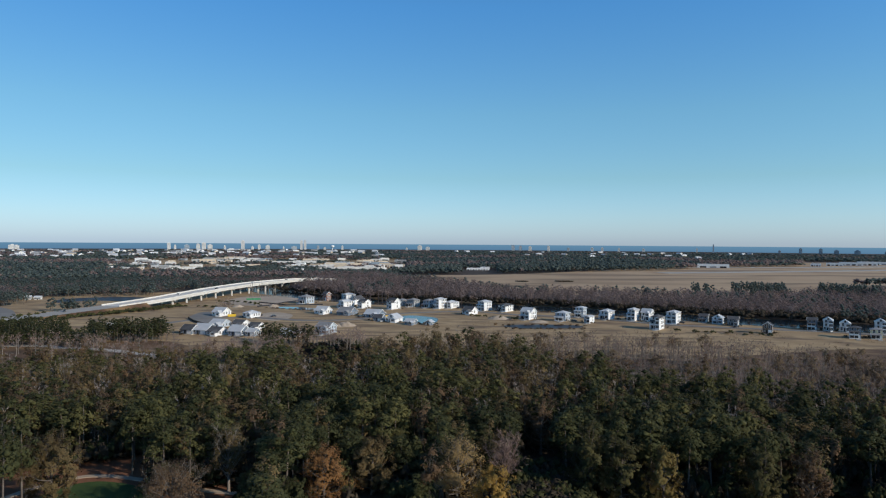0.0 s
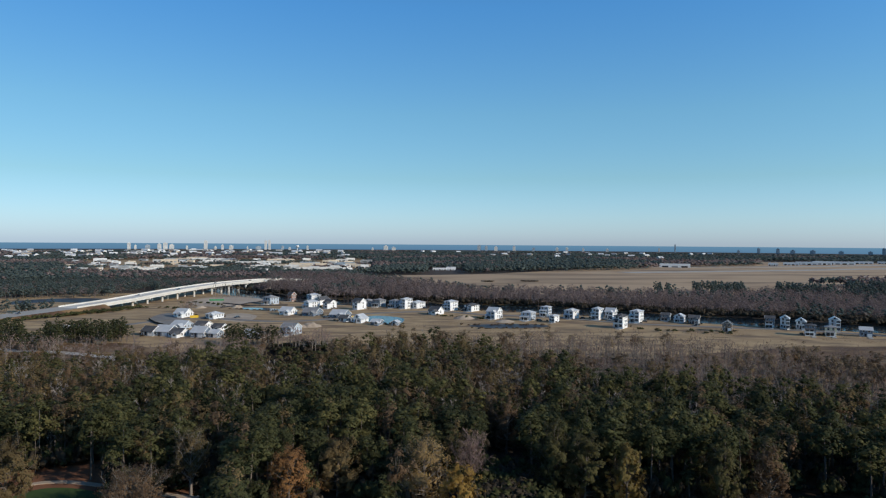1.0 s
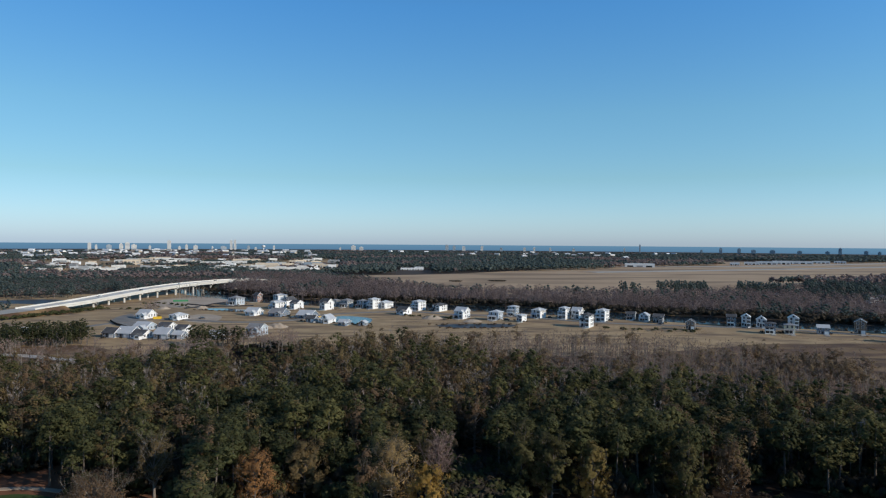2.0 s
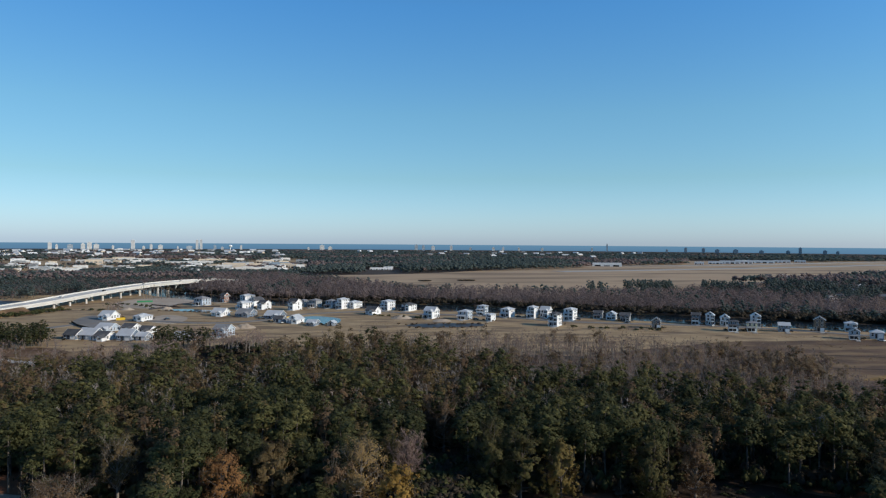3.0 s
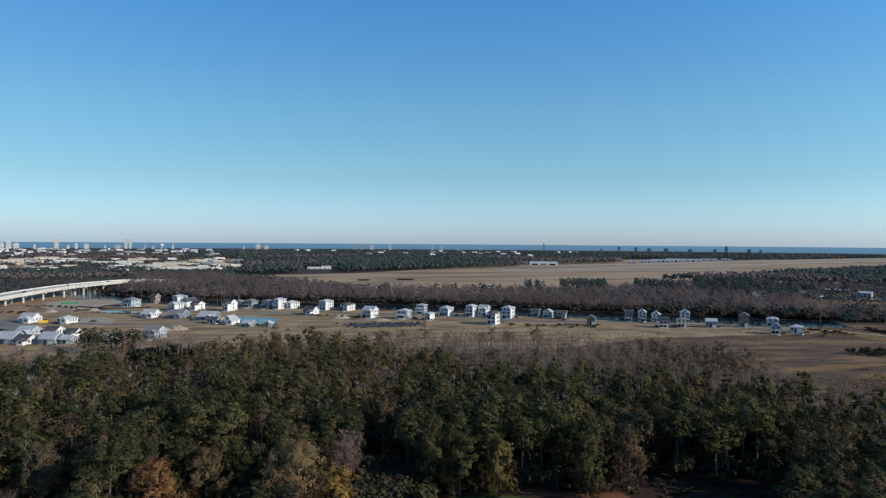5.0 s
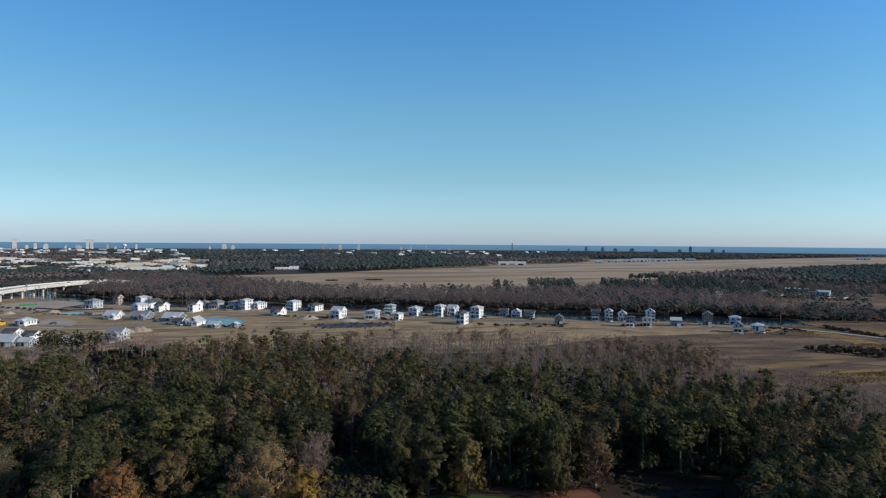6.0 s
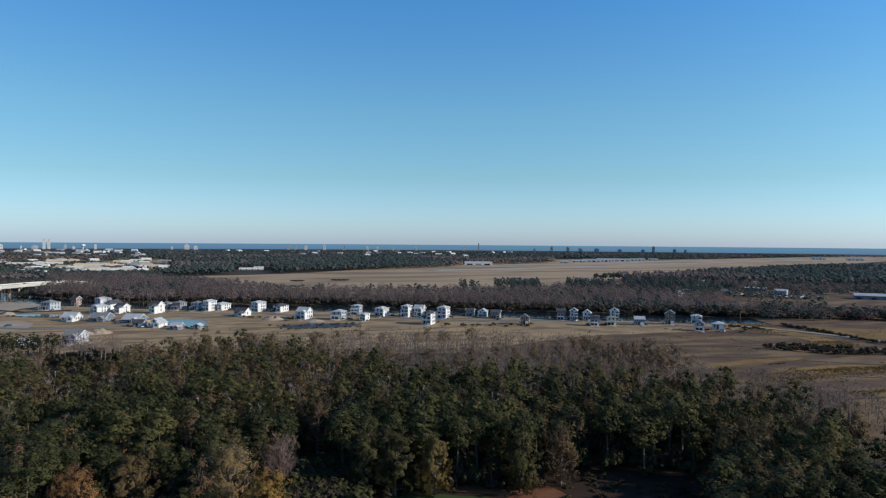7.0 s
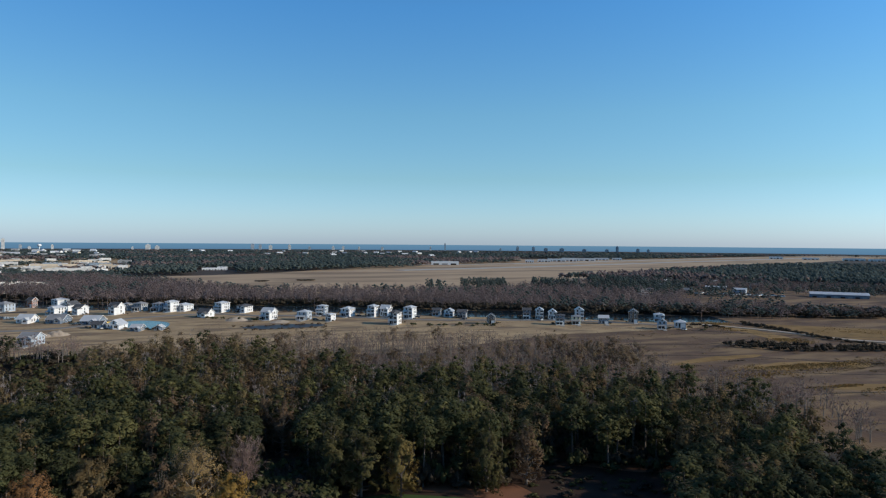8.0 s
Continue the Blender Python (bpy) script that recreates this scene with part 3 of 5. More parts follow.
# trees that stand out: kind, bearing, distance, height, label, look
SINGLES = [("bare_tree", 1.3, 152, 14, "big tan bare-limbed tree with a last haze of leaves", "tan"),
           ("gold_tree", 4.3, 140, 12.5, "golden-leaved autumn tree at the forest edge", "gold"),
           ("bare_tree", 5.3, 160, 14, "small grey leafless tree", "grey"),
           ("rust_tree", -9.7, 152, 14, "rust-orange autumn tree at the forest edge", "rust"),
           ("olive_tree", -5.8, 158, 13.5, "olive-brown tree at the forest edge", "olive"),
           ("olive_tree", -17.2, 166, 15.5, "half-bare tree with pale limbs", "limbs"),
           ("rust_tree", -21.4, 156, 10, "wide brown tree with pale bare limbs", "brown"),
           ("olive_tree", -29.6, 170, 16, "broad olive-brown tree beside the green", "olive"),
           ("evergreen_tree", -15.7, 152, 8.5, "low dark round evergreen by the cart path", "dark"),
           ("evergreen_tree", -12.2, 148, 7.5, "low dark evergreen at the forest edge", "dark"),
           ("gold_tree", 17.9, 156, 14, "olive-yellow tree on the clearing edge", "olive_gold"),
           ("olive_tree", 14.6, 157, 15, "olive-green tree on the clearing edge", "slim"),
           ("olive_tree", 12.1, 160, 16, "olive-brown tree on the clearing edge", "slim"),
           ("olive_tree", 25.0, 160, 14.5, "olive tree with bare lower limbs", "slim"),
           ("rust_tree", 28.3, 166, 14, "brown-leaved tree beside the pines", "thin"),
           ("rust_tree", 8.2, 190, 16, "brown-tinged tree among the pines", "thin")]


def in_clearing(x, y):
    az, d = math.degrees(math.atan2(x, y)), math.hypot(x, y)
    for one in SINGLES:
        if d < one[2] + 2.5 and abs(radians(az - one[1])) * d < 0.36 * one[3]:
            return True
    if -34 < az < -14.5 and d < 168 or -34 < az < -23.2 and d < 198:
        return True
    if -7 < az < 40.5 and d < 144 + 5 * math.sin(az * 1.3):
        return True
    if 5.6 < az < 11.4 and d < 158:
        return True
    if 13 < az < 30 and 140 < d < 161:
        return True
    if 28.6 < az < 40.5 and 134 < d < 182 + 5 * math.sin(az * 2.1):
        return True
    if -11.0 < az < -6.8 and 272 < d < 400 or -11.8 < az < -9.6 and 262 < d < 335:
        return True
    return False


rng = np.random.default_rng(11)
near_pines, pines, mixed, bares = [], [], [], []
STEP = 6.1
for i in range(-110, 110):
    for j in range(10, 100):
        x = (i + (j % 2) * 0.5) * STEP + rng.normal() * 1.3
        y = j * STEP * 0.9 + rng.normal() * 1.3
        d, az = math.hypot(x, y), math.degrees(math.atan2(x, y))
        u, hgt = rng.uniform(), rng.uniform(0.68, 1.12)
        if d < 100:
            # pines added out of view, below the picture, to shade the clearing
            if d > 62 and -14 < az < 75 and u < 0.6:
                pines.append((x, y, 0.85 * hgt, 1.1))
            continue
        if not -38 < az < 60 or in_clearing(x, y):
            continue
        patch = noise.noise((x * 0.02, y * 0.02, 4.0)) + 0.5 * noise.noise((x * 0.06, y * 0.06, 9.0))
        if d < table(az, PINE_FAR_EDGE):
            lower = 0.68 if az < -20 and d > 262 else 1.0
            if -9 < az < 7:                      # younger trees along the near edge
                lower *= min(1.0, 0.46 + max(0.0, d - 142) / 60)
            if u < (0.22 if d > 190 else 0.13) + (0.85 if d > 190 else 0.3) * max(patch, 0) + (0.46 if (-13 < az < 12 and d > 225) else 0.0) + (0.28 if az > 40 else 0.0) + (0.16 if az < -13 else 0.0):
                mixed.append((x, y, hgt * (0.8 + 0.2 * lower)))
            else:
                (near_pines if d < 168 else pines).append((x, y, 0.84 * hgt * lower, rng.uniform(0.86, 1.28) * (0.55 + 0.45 * lower)))
        elif d < table(az, BARE_FAR_EDGE):
            for k in range(1 if u < 0.6 else 2):
                bares.append((x + rng.normal() * 1.5, y + rng.normal() * 1.5, rng.uniform(0.6, 1.1), rng.uniform(0.75, 1.2)))

# undergrowth below the canopy and along its front
under = []
for k in range(2600):
    az, d = rng.uniform(-38, 58), math.sqrt(rng.uniform(100 ** 2, 300 ** 2))
    x, y = polar(az, d)
    if d < 144 and -9 < az < 41 or in_clearing(x, y) or d > table(az, PINE_FAR_EDGE):
        continue
    under.append((x, y, rng.uniform(3.0, 8.5), rng.uniform(3.0, 5.5)))

for k in range(4200):
    az, d = rng.uniform(-34, 44), rng.uniform(142, 215)
    x, y = polar(az, d)
    if not in_clearing(x, y) and in_clearing(x * 0.945, y * 0.945):
        under.append((x, y, rng.uniform(2.0, 7.0), rng.uniform(2.5, 4.5)))

# bushes added as dark fill for a gap that is only deep shade
for k in range(260):
    az, d = rng.uniform(5.2, 12.0), rng.uniform(146, 176)
    under.append((*polar(az, d), rng.uniform(1.5, 5.5), rng.uniform(3.0, 5.0)))
young = []
for k in range(1000):
    az, d = rng.uniform(-38, 58), math.sqrt(rng.uniform(104 ** 2, 235 ** 2))
    x, y = polar(az, d)
    if not in_clearing(x, y) and d < table(az, PINE_FAR_EDGE) - 6 and (d > 146 or not -8 < az < 41):
        young.append((x, y, rng.uniform(0.40, 0.66), rng.uniform(0.6, 0.85)))

near_shapes = [pine_shape(s, r=3.4, puffs=20, n=48, size=0.36, slim=0.38, low=(0.42, 0.58)) for s in range(1, 7)]
pine_protos = [tree_thing("pine_tree", s, BARK, NEEDLE, "tall dark green pine with a bare trunk", "pines near the camera") for s in near_shapes]
near_pines.sort(key=lambda p: math.hypot(p[0], p[1]))
near_set, rest = near_pines[:270], near_pines[270:]
for i, (x, y, hz, hw) in enumerate(near_set):
    m = pose(x, y, 0, 0, 0, (i * 137) % 360) @ Matrix.Diagonal((hw, hw, hz, 1))
    if i < 6:
        pine_protos[i].matrix_basis = m
        made = pine_protos[i]
    else:
        made = copy_thing(pine_protos[i % 6], m)
        made.matrix_basis = m
mid_shapes = [pine_shape(s, r=3.5, puffs=15, n=36, size=0.40, slim=0.40, sides=4, limbs=False, low=(0.50, 0.64)) for s in range(21, 33)]
low_shapes = [pine_shape(s, r=3.5, puffs=12, n=22, size=0.52, slim=0.42, sides=3, limbs=False, low=(0.50, 0.64)) for s in range(33, 43)]
def hue(p):
    return noise.noise((p[0] * 0.05, p[1] * 0.05, 3.0)) + 0.45 * math.sin(p[0] * 37.0 + p[1] * 91.0)


front = rest + [p for p in pines if 100 < math.hypot(p[0], p[1]) < 225]
back = young + [p for p in pines if not 100 < math.hypot(p[0], p[1]) < 225]
wood_stuff("pine_woods", mid_shapes, [p for p in front if hue(p) < 0.15], BARK, NEEDLE, "dense dark green pine forest canopy")
wood_stuff("light_pine_woods", mid_shapes[::-1], [p for p in front if hue(p) >= 0.15], BARK, NEEDLE_LIGHT, "yellow-green pines in the forest canopy")
wood_stuff("back_pine_woods", low_shapes, [p for p in back if hue(p) < 0.2], BARK, NEEDLE, "dark green pines deeper in the forest, and unseen ones added to cast shade")
wood_stuff("light_back_pine_woods", low_shapes[::-1], [p for p in back if hue(p) >= 0.2], BARK, NEEDLE_LIGHT, "yellow-green pines deeper in the forest, and unseen ones added to cast shade")
mixed_kinds = [[], [], []]
for i, (x, y, hz) in enumerate(mixed):
    k = int(rng.integers(0, 10)) if math.hypot(x, y) > 185 else int(rng.integers(4, 10))
    mixed_kinds[0 if k < 4 else 1 if k < 6 else 2].append((x, y, hz * 1.2, rng.uniform(0.85, 1.2)))
bare_mid = [leafy_shape(s, h=14, r=3.4, limbs=7, subs=3, leaves=0, twigs=8, twig=0.055, stem=0.16, base=0.34) for s in range(61, 67)]
wood_stuff("bare_tree_woods", bare_mid, mixed_kinds[0], PALE_BARK, PALE_TWIG, "grey leafless trees among the pines")
leafy_mid = [leafy_shape(s, h=14, r=3.9, limbs=8, subs=3, leaves=8, leaf=0.36, twigs=2, twig=0.05, stem=0.16, haze=0.2) for s in range(71, 76)]
wood_stuff("rust_tree_woods", leafy_mid, mixed_kinds[1], BARK, RUST, "rust-brown autumn trees among the pines")
wood_stuff("olive_tree_woods", leafy_mid[::-1], mixed_kinds[2], BARK, OLIVE, "olive-brown autumn trees among the pines")
edge_bare, edge_olive, edge_rust = [], [], []
for x, y, hz, hw in bares:
    az = math.degrees(math.atan2(x, y))
    p = noise.noise((x * 0.03, y * 0.03, 2.0)) + 0.3 * math.sin(x * 53 + y * 17)
    keep_olive = p > (0.25 if az > 8 else -0.05 if az > -12 else 0.3)
    (edge_rust if keep_olive and int(abs(x) * 7) % 4 == 0 else edge_olive if keep_olive else edge_bare).append((x, y, hz * (0.98 if keep_olive else 1.02), hw))
edge_shapes = [leafy_shape(s, h=14, r=3.4, limbs=6, subs=3, leaves=0, twigs=7, twig=0.06, stem=0.15, base=0.34) for s in range(51, 59)]
wood_stuff("bare_edge_woods", edge_shapes, edge_bare, PALE_BARK, TWIG, "pale grey-brown leafless trees at the field edge")
half_bare = [leafy_shape(s, h=14, r=3.5, limbs=6, subs=3, leaves=6, leaf=0.36, twigs=2, twig=0.05, stem=0.16, base=0.34, haze=0.2) for s in range(81, 85)]
wood_stuff("olive_edge_woods", half_bare, edge_olive, PALE_BARK, TAN_EDGE, "olive and tan half-bare trees at the field edge")
wood_stuff("rust_edge_woods", half_bare[::-1], edge_rust, PALE_BARK, RUST, "rust-brown half-bare trees at the field edge")

# woods along and beyond the canal
CANAL_FRONT = [(-60, 700), (-34, 700), (-30, 800), (-24, 770), (-16, 840), (-13, 800), (-10, 730), (-6, 672), (0, 655), (10, 622), (20, 597), (28, 592), (34, 590),
               (41, 592), (44, 580), (48, 600), (54, 640), (70, 700)]
CANAL_BACK = [(-60, 1500), (-8, 1250), (-4, 1000), (0, 900), (6, 745), (18, 750), (26, 810), (33, 980), (36, 1180), (42, 1500), (48, 1900), (70, 2000)]
bank_bare, bank_pine = [], []
STEP = 9.0
for i in range(-110, 150):
    for j in range(40, 190):
        x, y = i * STEP + rng.normal() * 2.2, j * STEP + rng.normal() * 2.2
        d, az = math.hypot(x, y), math.degrees(math.atan2(x, y))
        if not -37 < az < 58 or not table(az, CANAL_FRONT) < d < min(table(az, CANAL_BACK), 1150):
            continue
        if math.hypot((x + 215) / 60, (y - 700) / 120) < 1 or (az < -20 and d < 900 and -300 < x < -200):
            continue
        if az > 40.5 and 685 < d < 955 and (rng.uniform() < 0.8 or d < 880 and 47.5 < az < 54):
            continue
        if 32 < az <= 40.5 and d > 700 and rng.uniform() < 0.35:
            continue
        p = noise.noise((x * 0.008, y * 0.008, 7.0)) + 0.35 * rng.normal()
        limit = table(az, [(-40, 0.5), (-20, 0.4), (-16, 0.2), (-10, -0.8), (14, -0.8), (20, -0.6), (30, -0.35), (36, 0.0), (60, 0.0)])
        if az > -16:
            if table(az, CANAL_BACK) - d < 32 and az < 18:
                limit += 0.75
            limit -= 0.35 * (1.0 - min(1.0, (d - table(az, CANAL_FRONT)) / 130)) - 0.1
        h = rng.uniform(0.7, 1.0) * table(az, [(-40, 0.8), (-12, 0.75), (-11.2, 1.22), (-6, 1.15), (14, 1.08), (22, 0.9), (40, 0.8), (42, 0.68), (60, 0.68)])
        if az < -6 and d > 880:
            h *= 0.7
        (bank_pine if p < limit else bank_bare).append((x, y, h * (0.95 if p < limit else 1.0), rng.uniform(1.0, 1.5)))
bank_shapes = [(stick((0, 0, -0.3), (0, 0, 9), 0.25, 0.1, 3), twig_crown(s)) for s in range(91, 99)]
wood_stuff("bank_bare_woods", bank_shapes, bank_bare, TWIG_FAR, TWIG_FAR, "brown-grey leafless woods along the canal")
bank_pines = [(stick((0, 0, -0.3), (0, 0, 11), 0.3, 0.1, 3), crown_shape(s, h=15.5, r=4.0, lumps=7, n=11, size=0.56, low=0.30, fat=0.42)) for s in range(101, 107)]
wood_stuff("bank_pine_woods", bank_pines, bank_pine, BARK, NEEDLE_HAZED, "haze-tinted dark green pines beyond the canal")

far_pine, far_bare = [], []
def open_land(x, y, az, d):
    if d < 1080:
        return True
    if az > -4 and d < table(az, [(-4, 1180), (5, 1255), (17, 1500), (27, 1960), (33, 2300), (40, 2750), (44, 3300), (48, 3700), (60, 3800)]) and d > table(
            az, [(-4, 1040), (5, 850), (18, 880), (26, 1000), (36, 1200), (42, 1560), (48, 2000), (60, 2100)]):
        return True
    if 1.4 < az < 4.6 and 1200 < d < 1440 or 20.2 < az < 23.6 and 1300 < d < 1790 or 27.5 < az < 36.5 and 1800 < d < 2520:
        return True
    if -26 < az < -3 and 1250 < d < 2150 and noise.noise((x * 0.004, y * 0.004, 1.0)) > -0.25 and noise.noise((x * 0.013, y * 0.013, 8.0)) > -0.34 and az > -23.5 - (d - 1260) * 0.002:
        return True
    return False


d = 1080.0
while d < 3750:
    s = max(7.6, d / 118)
    az = -38.0
    while az < 60:
        az += math.degrees(s / d) * rng.uniform(0.75, 1.25)
        dd = d + rng.normal() * s * 0.4
        x, y = polar(az, dd)
        if open_land(x, y, az, dd):
            continue
        p = noise.noise((x * 0.0035, y * 0.0035, 5.0)) + 0.14 * rng.normal()
        h = rng.uniform(9, 14) * (0.75 if az < -4 and d < 1300 else 1.0 if d < 2600 else 0.85)
        if -26 < az < -3 and 1250 < d < 2150:
            h *= 0.6
        (far_bare if p > (0.26 if az > -12 else 0.05) else far_pine).append((x, y, h, s * rng.uniform(1.0, 1.5)))
    d += s * 0.85
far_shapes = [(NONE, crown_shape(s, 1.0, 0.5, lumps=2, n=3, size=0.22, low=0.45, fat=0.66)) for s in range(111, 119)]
wood_stuff("far_pine_woods", far_shapes, far_pine, BARK, NEEDLE_HAZED, "haze-tinted dark green woods stretching to the coast")
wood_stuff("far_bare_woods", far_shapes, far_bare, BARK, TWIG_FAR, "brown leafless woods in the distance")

# groves and hedges of the open land
def grove(name, shapes, wood_m, leaf_m, spots, label, h=(0.6, 0.9), seed=3):
    """Scattered trees in patches: bearing, distance, spread across and along, count."""
    g = np.random.default_rng(seed)
    places = []
    for az, d, across, deep, n in spots:
        for k in range(n):
            a, e = g.uniform(-1, 1), g.uniform(-1, 1)
            x, y = polar(az + a * across, d + e * deep)
            places.append((x, y, g.uniform(*h), g.uniform(0.8, 1.2)))
    return wood_stuff(name, shapes, places, wood_m, leaf_m, label, seed, "grove")


grove("pine_grove", [pine_shape(s, h=18, r=3.8, puffs=18, n=9, size=0.5, low=(0.15, 0.4), sides=3, limbs=False, puff=0.36) for s in range(141, 146)], BARK, NEEDLE,
      [(-24.4, 446, 2.6, 26, 90), (-31.5, 462, 3.0, 34, 120), (-13.3, 398, 1.5, 10, 24), (-11.2, 396, 0.6, 6, 6), (-27.6, 415, 1.2, 10, 14)],
      "dark pines standing in the open land", h=(0.45, 0.72))
grove("bare_grove", [leafy_shape(s, h=13, r=4.4, limbs=7, subs=3, leaves=0, twigs=10, twig=0.06, stem=0.2, base=0.25) for s in range(151, 156)], PALE_BARK, TWIG, [(-30, 392, 4.0, 30, 26), (-24, 372, 3.0, 20, 12), (-8.6, 378, 2.2, 14, 26), (-10.6, 392, 1.2, 10, 10), (-16, 352, 3, 18, 20), (-17.4, 590, 0.5, 8, 6), (48.5, 268, 2.6, 14, 26), (44.5, 288, 1.6, 12, 12), (52.5, 236, 1.6, 10, 8)],
      "pale leafless trees standing in the open land", h=(0.6, 0.95))
grove("highway_pines", bank_pines, BARK, NEEDLE_HAZED, [(-32.5, 745, 1.4, 30, 24), (-29.2, 800, 1.8, 20, 24), (-28.2, 632, 1.6, 5, 16)],
      "haze-tinted dark pines beside the highway", h=(0.4, 0.8), seed=23)
grove("tall_pines", bank_pines, BARK, NEEDLE_HAZED, [(24.6, 860, 1.8, 50, 60), (30.6, 880, 1.9, 50, 60), (35.5, 940, 2.2, 60, 70), (20.6, 820, 0.8, 20, 10)],
      "tall haze-tinted dark pines standing above the brown woods", h=(0.8, 1.05))
bush_shapes = [(NONE, clump_shape(s, n=15, size=0.65)) for s in range(131, 135)]


def hedge(name, lines, mat, label, h=(2.0, 4.0), width=3.5, gap=2.4, seed=8):
    """Scrub along plan lines."""
    g = np.random.default_rng(seed)
    places = []
    for (x0, y0), (x1, y1) in lines:
        n = int(math.hypot(x1 - x0, y1 - y0) / gap)
        for k in range(n):
            t = (k + g.uniform()) / n
            w = g.uniform(0.7, 1.3) * width
            places.append((x0 + (x1 - x0) * t + g.normal() * width * 0.4, y0 + (y1 - y0) * t + g.normal() * width * 0.4, g.uniform(*h), w))
    return wood_stuff(name, bush_shapes, places, BARK, mat, label, seed, "scrub")


low_bush = [(NONE, clump_shape(s, n=8, size=0.9)) for s in range(231, 235)]
for k in range(90):
    az, d = rng.uniform(28.5, 41), rng.uniform(140, 190)
    under.append((*polar(az, d), rng.uniform(0.4, 1.5), rng.uniform(1.0, 3.0)))
# more bushes added over the swamp floor, standing for its dark shade
for k in range(170):
    az, d = rng.uniform(-12, -6), rng.uniform(275, 392)
    under.append((*polar(az, d), rng.uniform(1.2, 4.5), rng.uniform(2.5, 4.5)))
wood_stuff("undergrowth", low_bush, under[::2], BARK, NEEDLE, "dark green undergrowth below the pines, some added as dark fill in shaded gaps")
wood_stuff("brown_undergrowth", low_bush, under[1::2], BARK, SCRUB, "brown undergrowth below the pines, some added as dark fill in shaded gaps")
for k, pts in enumerate([[(150, 260), (230, 250), (300, 215), (420, 200)], [(200, 300), (262, 282), (330, 236), (460, 210)], [(190, 200), (260, 190), (340, 150), (420, 140)],
                         [(320, 372), (352, 340), (400, 306), (470, 290)], [(180, 330), (240, 330), (290, 316), (330, 326)]]):
    strip("track_meadow", pts, 1.1, 0.14 + 0.01 * k, SOIL, "dark wheel track worn across the meadow", "track", thick=0.1)
g2 = np.random.default_rng(55)
wood_stuff("meadow_brush", bush_shapes, [(*polar(g2.uniform(36, 57), g2.uniform(225, 520)), g2.uniform(0.2, 0.6), g2.uniform(0.8, 3.2)) for k in range(200)], BARK, DRY,
           "low brown brush scattered over the meadow", 9, "scrub")
hedge("ditch_scrub", [((292, 306), (312, 281)), ((312, 281), (352, 266)), ((352, 266), (420, 246)), ((420, 246), (480, 234)), ((298, 309), (318, 286)), ((318, 286), (356, 272)),
                      ((356, 272), (424, 252)), ((306, 312), (330, 288))], SCRUB, "dark evergreen scrub along a ditch in the meadow", h=(1.6, 4.2), width=2.7, gap=1.1)
hedge("bank_scrub", [((387, 390), (381, 342)), ((381, 342), (371, 302)), ((371, 302), (376, 278)), ((384, 388), (378, 342)), ((340, 392), (352, 372))], SCRUB, "low brown scrub along an earth bank", h=(1.2, 3.0), width=2.6, gap=1.2)
hedge("highway_scrub", [((-330, 470), (-300, 520)), ((-300, 520), (-284, 556)), ((-284, 556), (-272, 600)), ((-290, 470), (-262, 520)), ((-262, 520), (-240, 572)), ((-276, 498), (-250, 545)), ((-250, 545), (-228, 602)), ((-310, 462), (-276, 498)), ((-246, 545), (-224, 600))], NEEDLE, "dark bushes along the highway bank", h=(2.0, 4.5), width=4.0, gap=3.0)
hedge("far_bank_scrub", [((-190, 800), (-130, 745)), ((-130, 745), (-44, 680)), ((-44, 680), (112, 618)), ((112, 618), (252, 528)), ((252, 528), (316, 490)), ((316, 490), (420, 440)),
                         ((420, 440), (470, 410)), ((470, 410), (520, 380)), ((-130, 752), (112, 626)), ((112, 626), (420, 450)), ((330, 486), (520, 384)), ((340, 500), (540, 400)), ((360, 506), (560, 410))], SCRUB, "dense brown brush on the far canal bank", h=(4.0, 8.0), width=7.0, gap=2.2)
hedge("canal_scrub", [((-60, 632), (60, 586)), ((60, 586), (190, 508)), ((230, 492), (350, 416)), ((-150, 590), (-100, 566)), ((36, 478), (100, 478)), ((40, 458), (96, 458))], RUST,
      "brown waterside scrub", h=(0.8, 2.0), width=2.4, gap=3.4)
hedge("site_scrub", [((-205, 640), (-186, 612)), ((-200, 655), (-160, 610)), ((-215, 600), (-190, 588)), ((150, 452), (210, 430)), ((20, 540), (60, 505)), ((336, 372), (326, 366))], NEEDLE,
      "dark evergreen bushes in the dry grass", h=(1.5, 3.4), width=3.2, gap=4.5)

# dry grass tufts that roughen the open land
def tufts(name, zones, mat, label, size=(0.07, 0.2), seed=4):
    """Short sprays of dry grass scattered over oval patches: x, y, radius x, radius y, count."""
    g = np.random.default_rng(seed)
    vs = []
    for cx, cy, rx, ry, n in zones:
        a, r = g.uniform(0, math.tau, n), np.abs(g.normal(size=n)) * 0.75
        x, y = cx + rx * r * np.cos(a), cy + ry * r * np.sin(a)
        keep = np.array([noise.noise((u * 0.012, v * 0.04, 6.0)) + 0.4 * noise.noise((u * 0.05, v * 0.12, 2.0)) > 0.0 and not (34 < u < 106 and 452 < v < 492) and not (-42 < u < 10 and 476 < v < 542) for u, v in zip(x, y)])
        x, y = x[keep], y[keep]
        k, h, t = len(x), g.uniform(*size, len(x)), g.uniform(0, math.pi, len(x))
        b = np.stack([np.cos(t), np.sin(t), np.zeros(k)], 1) * h[:, None] * 1.1
        p = np.stack([x, y, np.full(k, 0.03)], 1)
        vs.append(np.stack([p - b, p + b, p + np.stack([g.normal(size=k) * 0.15, g.normal(size=k) * 0.15, h * 1.2], 1)], 1).reshape(-1, 3))
    v = np.concatenate(vs)
    ob = new(name, tri_mesh(name, v, np.arange(len(v)).reshape(-1, 3), [mat]))
    return tagged(ob, label, "dry grass", kind="stuff")


